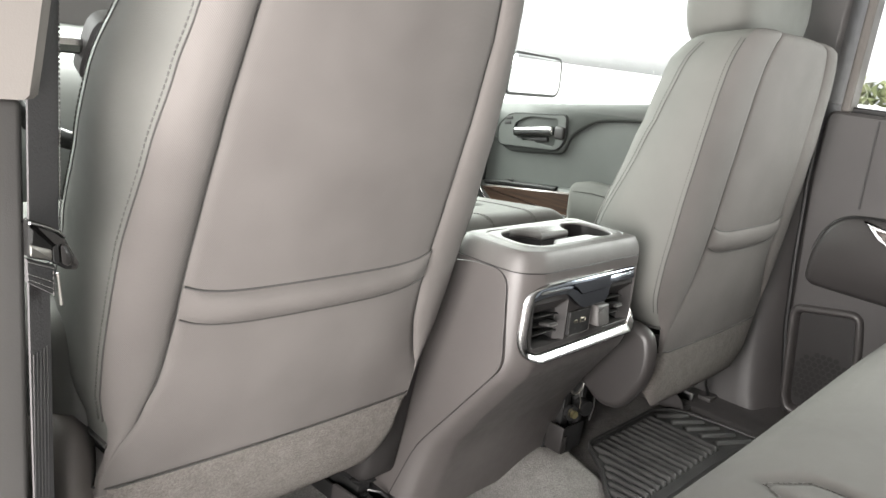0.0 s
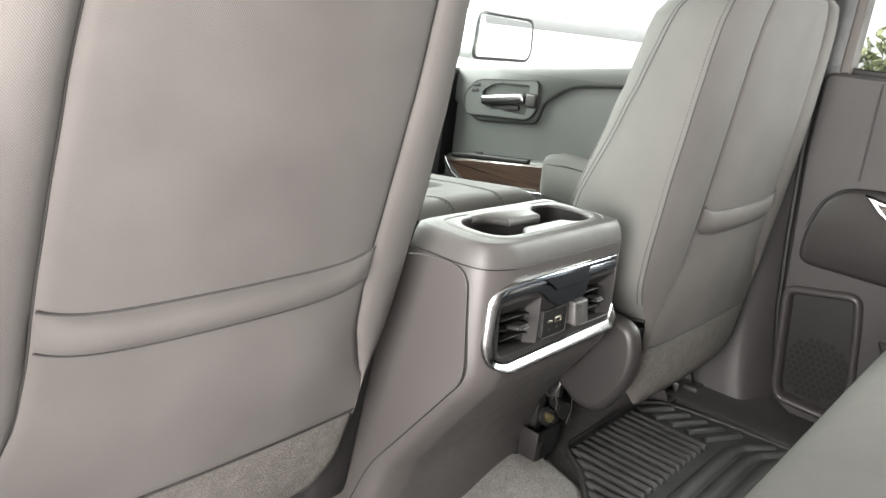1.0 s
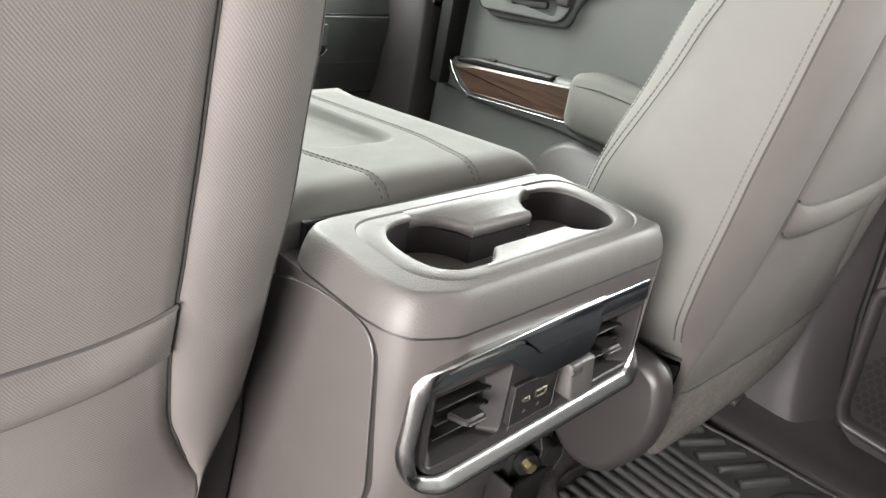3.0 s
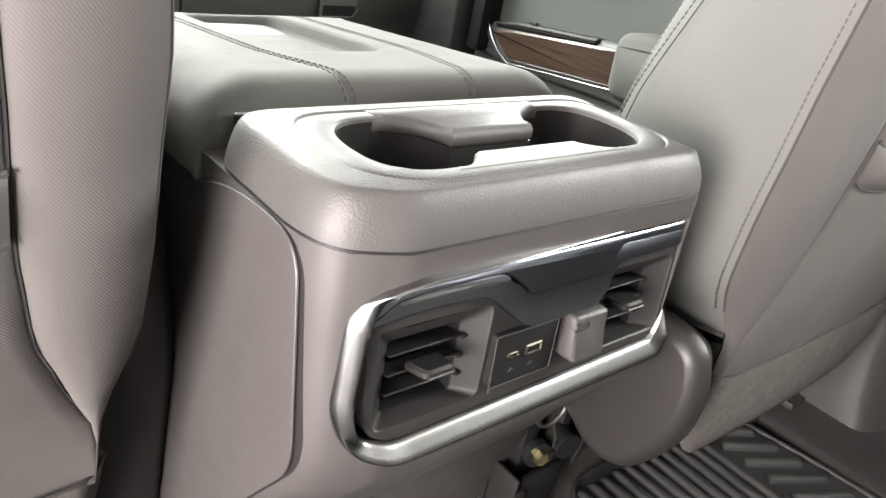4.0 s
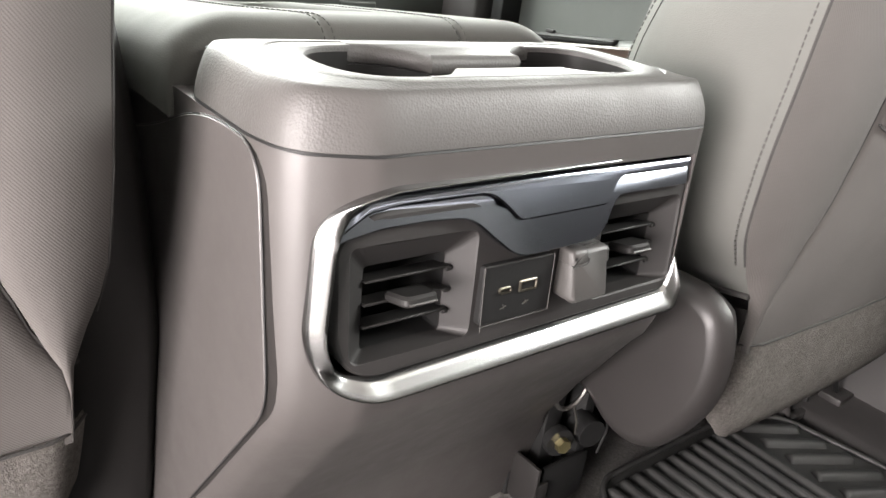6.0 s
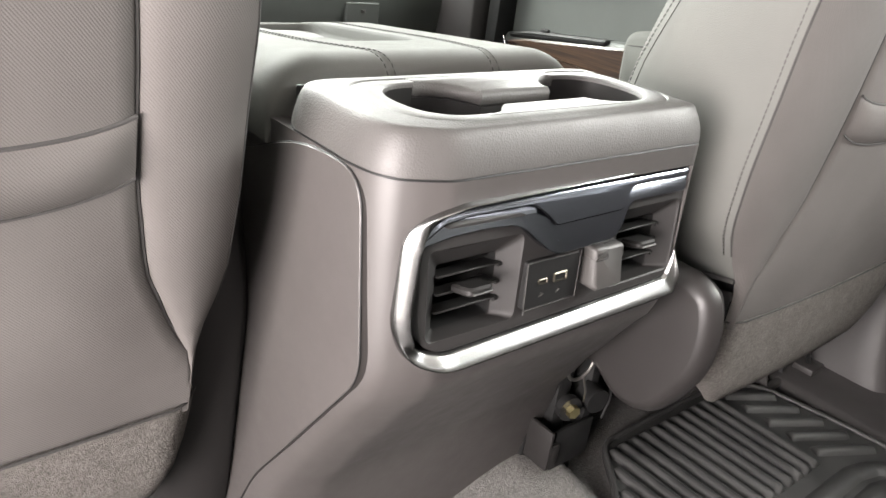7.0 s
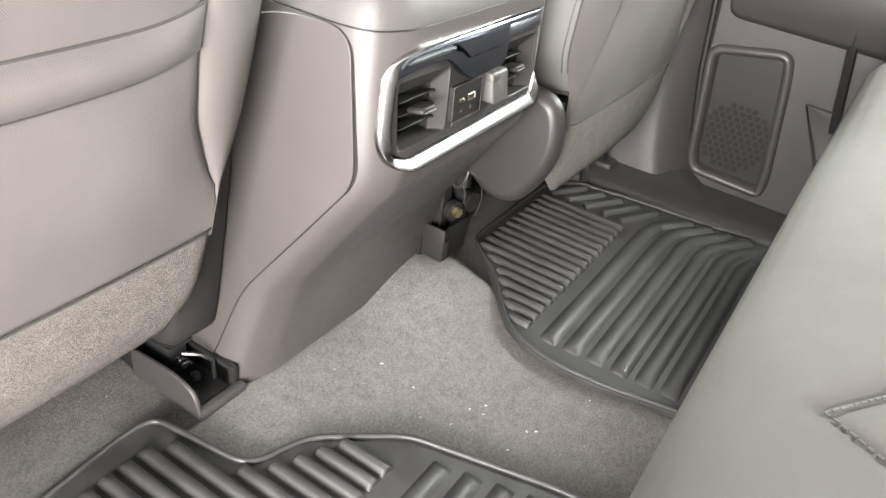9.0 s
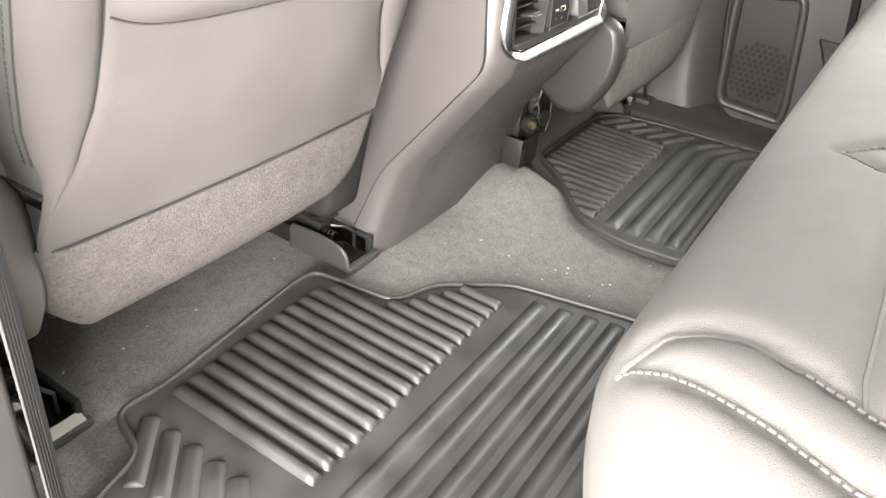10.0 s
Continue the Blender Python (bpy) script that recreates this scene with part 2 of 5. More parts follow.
def lerp_table(table, v):
    for (a, fa), (b, fb) in zip(table, table[1:]):
        if v <= b:
            u = min(max((v - a) / (b - a), 0), 1)
            u = u * u * (3 - 2 * u) * 0.5 + u * 0.5
            return fa + (fb - fa) * u
    return table[-1][1]


def stitches(points, length, gap, r, normal_off=(0, 0, 0), bm=None):
    """Small dashes of thread along a polyline."""
    bm = bm or bmesh.new()
    pts = [Vector(p) + Vector(normal_off) for p in points]
    dist, cursor = 0.0, 0.0
    for a, b in zip(pts, pts[1:]):
        seg = (b - a).length
        d = (b - a).normalized()
        while cursor < dist + seg:
            p = a + d * (cursor - dist)
            tube([p, p + d * length * 0.5, p + d * length], r, 5, bm)
            cursor += length + gap
        dist += seg
    return bm


# ---- floor and cab shell ----
def ease(t):
    t = min(max(t, 0), 1)
    return t * t * (3 - 2 * t)


bm = bmesh.new()
bmesh.ops.create_grid(bm, x_segments=180, y_segments=240, size=0.5)
for v in bm.verts:
    v.co = Vector((v.co.x * 1.64, 0.35 + v.co.y * 2.7, 0.0))
    v.co.z = -0.006 + 0.006 * noise.noise(v.co * 6.0)
    # the carpet rises over the floor tunnel towards the end of the passenger seat rail
    v.co.z += 0.040 * ease((v.co.x - 0.02) / 0.15) * ease((0.242 - v.co.x) / 0.040) * ease((v.co.y + 0.04) / 0.155)
floor = tagged(part("floor", bm, CARPET), "grey tufted carpet floor of a truck cab, with lint specks", "floor", kind="structure")

# cab shell, with openings for windows and the open rear door
def shell_wall(name, pieces, mat, label, category="wall"):
    bm = bmesh.new()
    for p in pieces:
        box(*p, 0.006, 2, bm)
    return tagged(part(name, bm, mat), label, category, kind="structure")


shell_wall("wall_west", [(-0.90, -0.82, 0.30, 1.6, -0.05, 0.62), (-0.90, -0.82, 1.25, 1.6, 0.62, 1.2), (-0.90, -0.80, 0.02, 0.30, -0.05, 1.2), (-0.90, -0.82, -1.1, -0.76, -0.05, 1.2), (-0.90, -0.82, -1.1, 1.6, 1.12, 1.2)], PLASTIC, "grey inner cab side with an open rear doorway")
shell_wall("wall_south", [(-0.90, 0.95, -1.12, -1.04, -0.05, 0.75), (-0.90, 0.95, -1.12, -1.04, 1.08, 1.2)], PLASTIC, "grey cab rear wall below the back window")
shell_wall("wall_north", [(-0.82, 0.95, 1.52, 1.60, -0.05, 0.75)], PLASTIC, "dark firewall behind the dashboard")
shell_wall("ceiling", [(-0.90, 0.95, -1.12, 1.15, 1.20, 1.26)], HEADLINER, "pale cloth headliner of the cab", "ceiling")
shell_wall("wall_east", [(0.86, 0.95, -1.1, 1.6, 1.12, 1.2), (0.84, 0.93, 0.16, 0.29, -0.05, 1.2), (0.86, 0.95, 1.30, 1.6, -0.05, 1.2), (0.86, 0.95, -1.1, -0.98, -0.05, 1.2)], DOOR_PLASTIC, "dark inner cab side round the passenger doors")

# ---- ground outside ----
bm = bmesh.new()
bmesh.ops.create_grid(bm, x_segments=1, y_segments=1, size=800)
for v in bm.verts:
    v.co.z = -0.62
CONCRETE = leather_material("pale_concrete", (0.42, 0.42, 0.41), (0.50, 0.50, 0.48), 0.9, 60, 0.3)
tagged(part("ground", bm, CONCRETE), "pale concrete car park in glaring daylight", "ground", kind="structure")

# ---- front seats ----
REAR_Y = [(0.10, 0.157), (0.25, 0.122), (0.476, 0.071), (0.62, 0.030), (0.76, -0.008), (0.85, -0.034)]
DEPTH = [(0.24, 0.225), (0.465, 0.200), (0.632, 0.165), (0.76, 0.120), (0.81, 0.098), (0.85, 0.08)]


def rear_y(z):
    for (a, fa), (b, fb) in zip(REAR_Y, REAR_Y[1:]):
        if z <= b:
            return fa + (fb - fa) * (z - a) / (b - a)
    return REAR_Y[-1][1]


PANEL_HALF = [(0.24, 0.206), (0.27, 0.206), (0.295, 0.205), (0.31, 0.200), (0.335, 0.188), (0.38, 0.173), (0.44, 0.167), (0.50, 0.165), (0.55, 0.162), (0.62, 0.157), (0.70, 0.148), (0.75, 0.136), (0.78, 0.118), (0.80, 0.10)]
PANEL_SQUARE = PANEL_HALF[:5] + [(0.38, 0.167), (0.44, 0.160), (0.50, 0.157), (0.55, 0.156), (0.62, 0.154), (0.70, 0.150), (0.75, 0.142), (0.775, 0.132), (0.79, 0.122), (0.80, 0.112)]
SIDE_HALF = [(0.24, 0.208), (0.28, 0.208), (0.30, 0.209), (0.315, 0.214), (0.34, 0.225), (0.37, 0.231), (0.42, 0.233), (0.52, 0.231), (0.60, 0.219), (0.66, 0.207), (0.70, 0.197), (0.735, 0.187), (0.765, 0.172), (0.785, 0.152), (0.80, 0.128)]
SIDE_SQUARE = [(0.24, 0.208), (0.28, 0.208), (0.30, 0.212), (0.32, 0.222), (0.36, 0.238), (0.42, 0.244), (0.52, 0.246), (0.62, 0.240), (0.69, 0.232), (0.735, 0.224), (0.765, 0.214), (0.785, 0.202), (0.80, 0.186)]
SHAPE = {"panel": PANEL_HALF, "side": SIDE_HALF, "flare": 0.028, "top": 0.0, "outer": 0.015, "inner": 0.0, "pocket": 1.0}


def outer_flare(z):
    return SHAPE["outer"] * min(max((0.325 - z) / 0.06, 0), 1)


def inner_flare(z):
    """The passenger backrest reaches further out on its console side."""
    return SHAPE["inner"] * lerp_table([(0.24, 0.0), (0.29, 0.2), (0.33, 0.62), (0.38, 0.92), (0.44, 1.0), (0.74, 1.0), (0.80, 0.8)], z)


def seat_ring(z):
    wp, w, y = lerp_table(SHAPE["panel"], z), lerp_table(SHAPE["side"], z), rear_y(z)
    wp, dp = min(wp, w - 0.002), lerp_table(DEPTH, z) + SHAPE["top"] * min(max((z - 0.66) / 0.1, 0), 1)
    span = w - wp
    g = min(max((z - 0.295) / 0.03, 0), 1)
    fl = SHAPE["flare"] * min(max((z - 0.50) / 0.15, 0), 1)
    half = [(0.0, -0.006), (0.35 * wp, -0.005), (0.7 * wp, -0.003), (wp - 0.012, 0.0), (wp - 0.003, 0.002 * g), (wp, 0.005 * g), (wp + 0.06 * span, 0.001), (wp + 0.2 * span, -0.003 * g), (wp + 0.45 * span, -0.003 * g), (wp + 0.75 * span, 0.001),
            (wp + 0.94 * span, 0.009), (w, 0.024), (w + 0.002 + 0.6 * fl, 0.024 + 0.25 * (dp - 0.024)), (w - 0.003 + fl, 0.024 + 0.55 * (dp - 0.024)), (w - 0.014 + fl, 0.024 + 0.82 * (dp - 0.024)), (w - 0.05 + fl, dp), (w - 0.085 + fl, dp - 0.004), (w - 0.115, 0.8 * dp), (0.4 * w, 0.7 * dp), (0.15 * w, 0.68 * dp)]
    out = 1 + outer_flare(z) / w
    more = inner_flare(z)
    wide = [a * out + more * min(max((a - wp) / (0.94 * span), 0), 1) for a, _ in half]
    return [Vector((a, y + b, z)) for a, b in half] + [Vector((-a, y + b[1], z)) for a, b in reversed(list(zip(wide, half))[1:])]


def build_seat(at, label, cover, rise, group="front seats"):
    seat = thing("front_seat", label, "car seat", group, at=at)
    zs = [0.245 + 0.02 * k for k in range(27)] + [0.78, 0.79, 0.797]
    rings = [seat_ring(z) for z in zs]
    top = seat_ring(0.80)
    c = sum(top, Vector()) / len(top)
    rings += [[c + (p - c) * f + Vector((0, 0, h)) for p in top] for f, h in ((0.93, 0.004), (0.75, 0.010), (0.4, 0.013), (0.02, 0.014))]
    n, cut = len(rings[0]), 10
    rear_part = [[r[(k - cut) % n] for k in range(2 * cut + 1)] for r in rings]
    side_part = [[r[(k + cut) % n] for k in range(n - 2 * cut + 1)] for r, z in zip(rings, zs + [1] * 4) if z > 0.29]
    back = part("backrest", loft(rear_part, False, False, False), FABRIC, seat, sharp=60)
    low = side_part[0]
    c = sum(low, Vector()) / len(low)
    side_part.insert(0, [c + (p - c) * 0.96 + Vector((0, 0, -0.008)) for p in low])
    part("side_bolster", loft(side_part, True, False, False), LEATHER, seat, "smooth leatherette side bolster", 60)
    low_side = [[r[(k + cut) % n] for k in range(n - 2 * cut + 1)] for r, z in zip(rings, zs) if z < 0.30]
    low_side = [[Vector((p.x * 0.972, p.y + 0.004, p.z)) for p in r] for r in low_side]
    part("lower_side", loft(low_side, True, False, False), GROOVE, seat, "dark cloth side below the bolster", 60)
    part("bolster_hem", tube([p + Vector((0, 0, -0.002)) for p in low], 0.003, 6), GROOVE, seat)
    # dark welting in the seam between the rear panel and the bolsters
    for s in (1, -1):
        pts = [(s * lerp_table(SHAPE["panel"], z) * (1 + (outer_flare(z) / lerp_table(SHAPE["side"], z) if s < 0 else 0)), rear_y(z) + 0.0045, z) for z in [0.298 + 0.0185 * k for k in range(28)]] if s > 0 or cover == "inner" else [(s * lerp_table(SHAPE["panel"], z) * (1 + outer_flare(z) / lerp_table(SHAPE["side"], z)), rear_y(z) + 0.0045, z) for z in [0.25 + 0.02 * k for k in range(28)]]
        part("seam", tube(pts, 0.0013, 6), GROOVE, back, "dark recessed seam")
        lines = {"rear": [], "mid": [], "front": []}
        for k in range(44):
            z = 0.335 + 0.0105 * k
            ring = seat_ring(z)
            dp = lerp_table(DEPTH, z) + SHAPE["top"] * min(max((z - 0.66) / 0.1, 0), 1)
            fall = min(max((z - 0.5) / 0.3, 0), 1)
            for key, off in (("rear", 0.010), ("mid", dp * (0.78 - 0.25 * fall)), ("front", dp * 0.93)):
                yy = ring[0].y + 0.006 + off
                for i0 in range(10, 15):
                    if ring[i0].y <= yy <= ring[i0 + 1].y or i0 == 14:
                        q = ring[i0].lerp(ring[i0 + 1], min(max((yy - ring[i0].y) / (ring[i0 + 1].y - ring[i0].y + 1e-9), 0), 1))
                        break
                lines[key].append(Vector((s * (q.x + 0.0004 + (inner_flare(z) if s < 0 else 0)), q.y, q.z)))
        for key, thread, r, dx, dy in (("rear", DARK_THREAD, 0.0011, 0.0015, 0.007), ("mid", DARK_THREAD, 0.0009, 0.001, 0.006), ("front", THREAD, 0.0008, 0.0005, -0.006)):
            if key != "front":
                part("welt", tube(lines[key], 0.0010 if key == "rear" else 0.0005, 6), GROOVE, back, "dark side seam")
            part("stitching", stitches([q + Vector((s * dx, dy, 0)) for q in lines[key]], 0.0034, 0.0016, r * 0.9), thread, back, "row of thread stitches")
    # elastic map pocket across the rear panel
    top_z, rows_ = 0.466, []
    n = 41
    for k in range(n):
        u = -1 + 2 * k / (n - 1)
        lift = 0.012 * abs(u) ** 6
        zt = top_z + lift
        w = lerp_table(SHAPE["panel"], zt) - 0.001
        x = u * w
        bulge = 0.010 * SHAPE["pocket"] * (1 - u ** 4)
        h = 0.036 + 0.003 * (1 - abs(u) ** 3)
        prof = [(0.0, 0.0), (-0.003, 0.0035), (-0.008, 0.006 + bulge * 0.5), (-0.018, 0.007 + bulge * 0.7), (-0.028, 0.006 + bulge * 0.5), (-h + 0.004, 0.003 + bulge * 0.2), (-h, 0.0)]
        crown = 0.006 * (1 - u * u)
        fade = 1 - abs(u) ** 14
        rows_.append([Vector((x, rear_y(zt + dz) - crown - d * fade, zt + dz)) for dz, d in prof])
    part("pocket_band", loft(rows_, False, False, False), FABRIC, seat, "elastic pocket band", 70)
    edge = [(r[0].x, r[0].y + 0.0, r[0].z) for r in rows_]
    part("pocket_edge", tube(edge, 0.0013, 6), GROOVE, seat, "dark pocket opening")
    edge = [(r[-1].x, r[-1].y - 0.0002, r[-1].z) for r in rows_]
    part("pocket_seam", tube(edge, 0.0012, 6), GROOVE, seat)
    # carpeted apron below the rear panel
    def apron_point(s, u):
        w, z = 0.217 - 0.008 * u, 0.252 - 0.114 * u
        zz = z + 0.045 * (max(0, abs(s) - 0.80) / 0.20) ** 1.3 * u * u
        w += SHAPE["outer"] * 0.8 if s < 0 else 0
        return Vector((s * w, rear_y(zz) - 0.007 * (1 - s * s) - 0.002 + 0.05 * max(0, u - 0.6) ** 2 + 0.018 * (max(0, abs(s) - 0.90) / 0.10) ** 2, zz))

    cols = []
    for i in range(41):
        s = -1 + 2 * i / 40
        rear_col = [apron_point(s, k / 10) for k in range(11)]
        cols.append(rear_col + [q + Vector((0, 0.006, -0.002 if k == 0 else 0)) for k, q in enumerate(reversed(rear_col))])
    part("carpet_apron", loft(cols), APRON, seat, "grey felt carpet apron", 60)
    rows_ = [[col[0] for col in cols]]
    line = [p + Vector((0, -0.0008, 0.001)) for p in rows_[0]]
    part("apron_seam", tube(line, 0.0011, 6), GROOVE, seat)
    # cushion
    half = 0.262 if cover == "outer" else 0.215
    cushion = box(-half, half, 0.16, 0.68, 0.22, 0.425 if cover == "outer" else 0.335, 0.05, 5)
    part("seat_cushion", cushion, LEATHER, seat, "grey leatherette cushion", 60)
    # side cover over the recliner
    if cover == "outer":
        shape = outline([(0.135, 0.318), (0.120, 0.21), (0.15, 0.148), (0.45, 0.155), (0.55, 0.30), (0.30, 0.34)], [0.04, 0.05, 0.04, 0.05, 0.05, 0.05], 6)
        part("side_cover", prism(shape, lambda u, v, d: Vector((-d, u, v)), 0.215, 0.262, 0.016), BEIGE, seat, "pale grey moulded plastic side cover", 60)
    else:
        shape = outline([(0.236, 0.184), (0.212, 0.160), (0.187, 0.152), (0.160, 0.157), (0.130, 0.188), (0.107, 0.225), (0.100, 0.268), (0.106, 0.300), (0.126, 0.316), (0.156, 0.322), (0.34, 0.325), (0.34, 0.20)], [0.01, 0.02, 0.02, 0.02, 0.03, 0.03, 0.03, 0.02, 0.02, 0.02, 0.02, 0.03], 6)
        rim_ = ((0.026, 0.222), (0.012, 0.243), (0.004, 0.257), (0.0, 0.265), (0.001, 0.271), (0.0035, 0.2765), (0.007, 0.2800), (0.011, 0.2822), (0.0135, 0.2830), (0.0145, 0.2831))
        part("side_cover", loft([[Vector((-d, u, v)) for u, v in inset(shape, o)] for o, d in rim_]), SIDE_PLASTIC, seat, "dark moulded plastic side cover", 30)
    # added plug: keeps windscreen light out of the gap between driver seat and console
    if cover == "outer":
        part("inner_shield", prism(outline([(0.235, 0.500), (0.165, 0.390), (0.150, 0.30), (0.185, 0.06), (0.60, 0.06), (0.60, 0.43), (0.45, 0.50)], [0.03, 0.05, 0.03, 0.03, 0.02, 0.03, 0.05], 5), lambda u, v, d: Vector((d, u, v)), 0.200, 0.269, 0.010), VENT, seat, "added black plug keeping light out of the slot beside the console", 60)
    part("seat_pan", box(-0.20, 0.20, 0.2, 0.62, 0.15, 0.25, 0.01), DARK_STEEL, seat, "black steel seat frame")
    # headrest on two posts
    hr, HY = [], 0.085
    for k in range(13):
        a = -math.pi / 2 + math.pi * k / 12
        z, f = 0.875 + 0.085 * math.sin(a), max(0.05, math.cos(a)) ** 0.30
        ring = []
        for i in range(28):
            b = 2 * math.pi * i / 28
            cx, cy = math.cos(b), math.sin(b)
            ring.append(Vector((0.158 * f * math.copysign(abs(cx) ** 0.38, cx), HY + 0.066 * f * math.copysign(abs(cy) ** 0.45, cy) - 0.10 * (z - 0.88), z)))
        hr.append(ring)
    part("headrest", loft(hr), LEATHER, seat, "padded grey headrest", 70)
    for s in (1, -1):
        part("headrest_post", tube([(s * 0.07, 0.075, 0.76), (s * 0.07, 0.08, 0.87)], 0.006, 10), CHROME, seat, "chrome post")
    # a higher backrest: lifts what lies above the pocket
    for ob in seat.children_recursive:
        for v in ob.data.vertices:
            lift = rise * min(max((v.co.z - 0.52) / 0.26, 0), 1.2)
            v.co.z += lift
            v.co.y -= 0.27 * lift
    return seat


build_seat(pose(-0.424, 0, 0), "grey fabric driver seat back with map pocket and carpet apron", "outer", 0.045)
SHAPE.update(panel=PANEL_SQUARE, side=SIDE_SQUARE, flare=0.0, top=0.03, outer=0.0, inner=0.043, pocket=0.15)
REAR_Y[:] = [(0.10, 0.160), (0.25, 0.122), (0.476, 0.062), (0.62, 0.026), (0.76, -0.007), (0.85, -0.028)]
build_seat(pose(0.487, -0.012, 0.25, -9.5, 0, 0) @ pose(0, -0.12, -0.25), "grey fabric passenger seat with headrest, beside the console", "inner", -0.004)

# ---- centre console ----
console = thing("centre_console", "grey plastic centre console with rear cup holders and vents", "console")
BODY_Y = [(0.0, 0.135), (0.06, 0.128), (0.13, 0.112), (0.20, 0.07), (0.255, 0.032), (0.295, 0.004), (0.316, -0.004), (0.45, 0.0)]
BODY_W = [(0.0, 0.175), (0.06, 0.164), (0.13, 0.155), (0.20, 0.149), (0.31, 0.146), (0.435, 0.147)]
BODY_WR = [(0.0, 0.205), (0.10, 0.198), (0.20, 0.175), (0.30, 0.152), (0.435, 0.150)]


def bend(x):
    """How far the rear face curves forward towards its driver side corner."""
    t = -0.103 - x
    return 0.21 * (math.sqrt(t * t + 0.003 ** 2) + t)


def body_ring(z, front=0.475):
    y, wl, wr = lerp_table(BODY_Y, z), lerp_table(BODY_W, z), lerp_table(BODY_WR, z)
    left = [(-0.05, 0.0), (-0.090, 0.0003), (-0.099, bend(-0.099)), (-0.103, bend(-0.103)), (-0.107, bend(-0.107)), (-0.118, bend(-0.118)), (-0.131, bend(-0.131) + 0.001), (-0.137, 0.0185), (-0.1415, 0.027), (-0.144, 0.036), (-0.146, 0.050)]
    grow = wl - 0.146
    row = [Vector((x - grow * min(1, (-x - 0.05) / 0.08), y + dy, z)) for x, dy in reversed(left)]
    row += [Vector((x, y + dy, z)) for x, dy in ((0.0, 0), (0.06, 0), (wr - 0.012, 0.0), (wr - 0.006, 0.001), (wr - 0.002, 0.004), (wr, 0.010), (wr, 0.05))]
    row += [Vector((wr, front, z)), Vector((-wl, front, z))]
    return row


def cut_out(ob, cutter_bm):
    """Takes a solid away from ob's mesh."""
    me = bpy.data.meshes.new("cutter")
    bmesh.ops.recalc_face_normals(cutter_bm, faces=cutter_bm.faces)
    cutter_bm.to_mesh(me)
    cutter_bm.free()
    tool = new("cutter", me)
    mod = ob.modifiers.new("cut", "BOOLEAN")
    mod.object, mod.operation, mod.solver = tool, "DIFFERENCE", "EXACT"
    dg = bpy.context.evaluated_depsgraph_get()
    done = bpy.data.meshes.new_from_object(ob.evaluated_get(dg))
    ob.modifiers.clear()
    old = ob.data
    ob.data = done
    bpy.data.meshes.remove(old)
    bpy.data.objects.remove(tool)
    bpy.data.meshes.remove(me)


body = part("body", loft([body_ring(z) for z in (0.0, 0.02, 0.05, 0.08, 0.11, 0.14, 0.17, 0.20, 0.23, 0.255, 0.275, 0.29, 0.305, 0.32, 0.34, 0.38, 0.42, 0.4475)]), PLASTIC, console, sharp=60)
# side panel with its seam
def side_outline():
    return outline([(0.47, 0.02), (0.47, 0.36), (0.20, 0.408), (0.105, 0.446), (0.033, 0.4475), (0.0185, 0.312), (0.152, 0.130), (0.186, 0.02)], [0.01, 0.01, 0.08, 0.05, 0.026, 0.02, 0.03, 0.01], 6)


shape = side_outline()
part("side_panel", prism(shape, lambda u, v, d: Vector((-(lerp_table(BODY_W, v) + d), u, v)), -0.012, 0.0012, 0.0008), PLASTIC, console, "smooth grey side panel")
part("panel_gap", tube([(-(lerp_table(BODY_W, v) + 0.0002), u, v) for u, v in shape[14:54]], 0.0006, 6), BLACK, console)

# cap with the two cup holders
def cap_plan(scale_off=0.0):
    ring = [(p.x, p.y) for p in body_ring(0.4475)[:18]]
    far = [(-0.116, 0.1402), (-0.131, 0.1375), (-0.1415, 0.130), (-0.1465, 0.116)]
    return inset(far + ring + [(0.1495, 0.116), (0.1450, 0.130), (0.1345, 0.1375), (0.120, 0.1402)], scale_off)


def by_angle(points, centre, n):
    """Samples a closed star-shaped outline at even angles round centre."""
    res = []
    c = Vector(centre)
    for k in range(n):
        a = 2 * math.pi * k / n
        d = Vector((math.cos(a), math.sin(a)))
        best = None
        for i in range(len(points)):
            p, q = Vector(points[i]) - c, Vector(points[(i + 1) % len(points)]) - c
            e = q - p
            den = d.x * e.y - d.y * e.x
            if abs(den) < 1e-12:
                continue
            t = (p.x * e.y - p.y * e.x) / den
            u = (p.x * d.y - p.y * d.x) / den
            if t > 0 and -1e-6 <= u <= 1 + 1e-6 and (best is None or t > best):
                best = t
        res.append(c + d * best)
    return res


CUPS = outline([(-0.102, 0.104), (-0.102, 0.028), (0.116, 0.028), (0.116, 0.104)], 0.036, 12)
RIM = outline([(-0.119, 0.116), (-0.121, 0.036), (-0.094, 0.0150), (0.108, 0.0150), (0.134, 0.030), (0.134, 0.116)], [0.03, 0.03, 0.02, 0.02, 0.03, 0.03], 7)
C, N = (0.007, 0.067), 144
cap_rings = []
for d, z in ((0.0010, 0.4485), (0.0002, 0.4493), (0.0006, 0.453), (0.0022, 0.460), (0.0044, 0.4670), (0.0062, 0.4712), (0.0080, 0.4742), (0.0096, 0.4759), (0.0108, 0.4766), (0.0120, 0.4769)):
    cap_rings.append([Vector((p.x, p.y, z)) for p in by_angle(cap_plan(d), C, N)])
rim, cup = by_angle(RIM, C, N), by_angle(CUPS, C, N)
rim_in = by_angle(inset(RIM, 0.004), C, N)
cap_rings += [[Vector((p.x, p.y, 0.4785)) for p in rim], [Vector((p.x, p.y, 0.4770)) for p in by_angle(inset(RIM, 0.0012), C, N)], [Vector((p.x, p.y, 0.4785)) for p in rim_in]]
c2 = Vector(C)
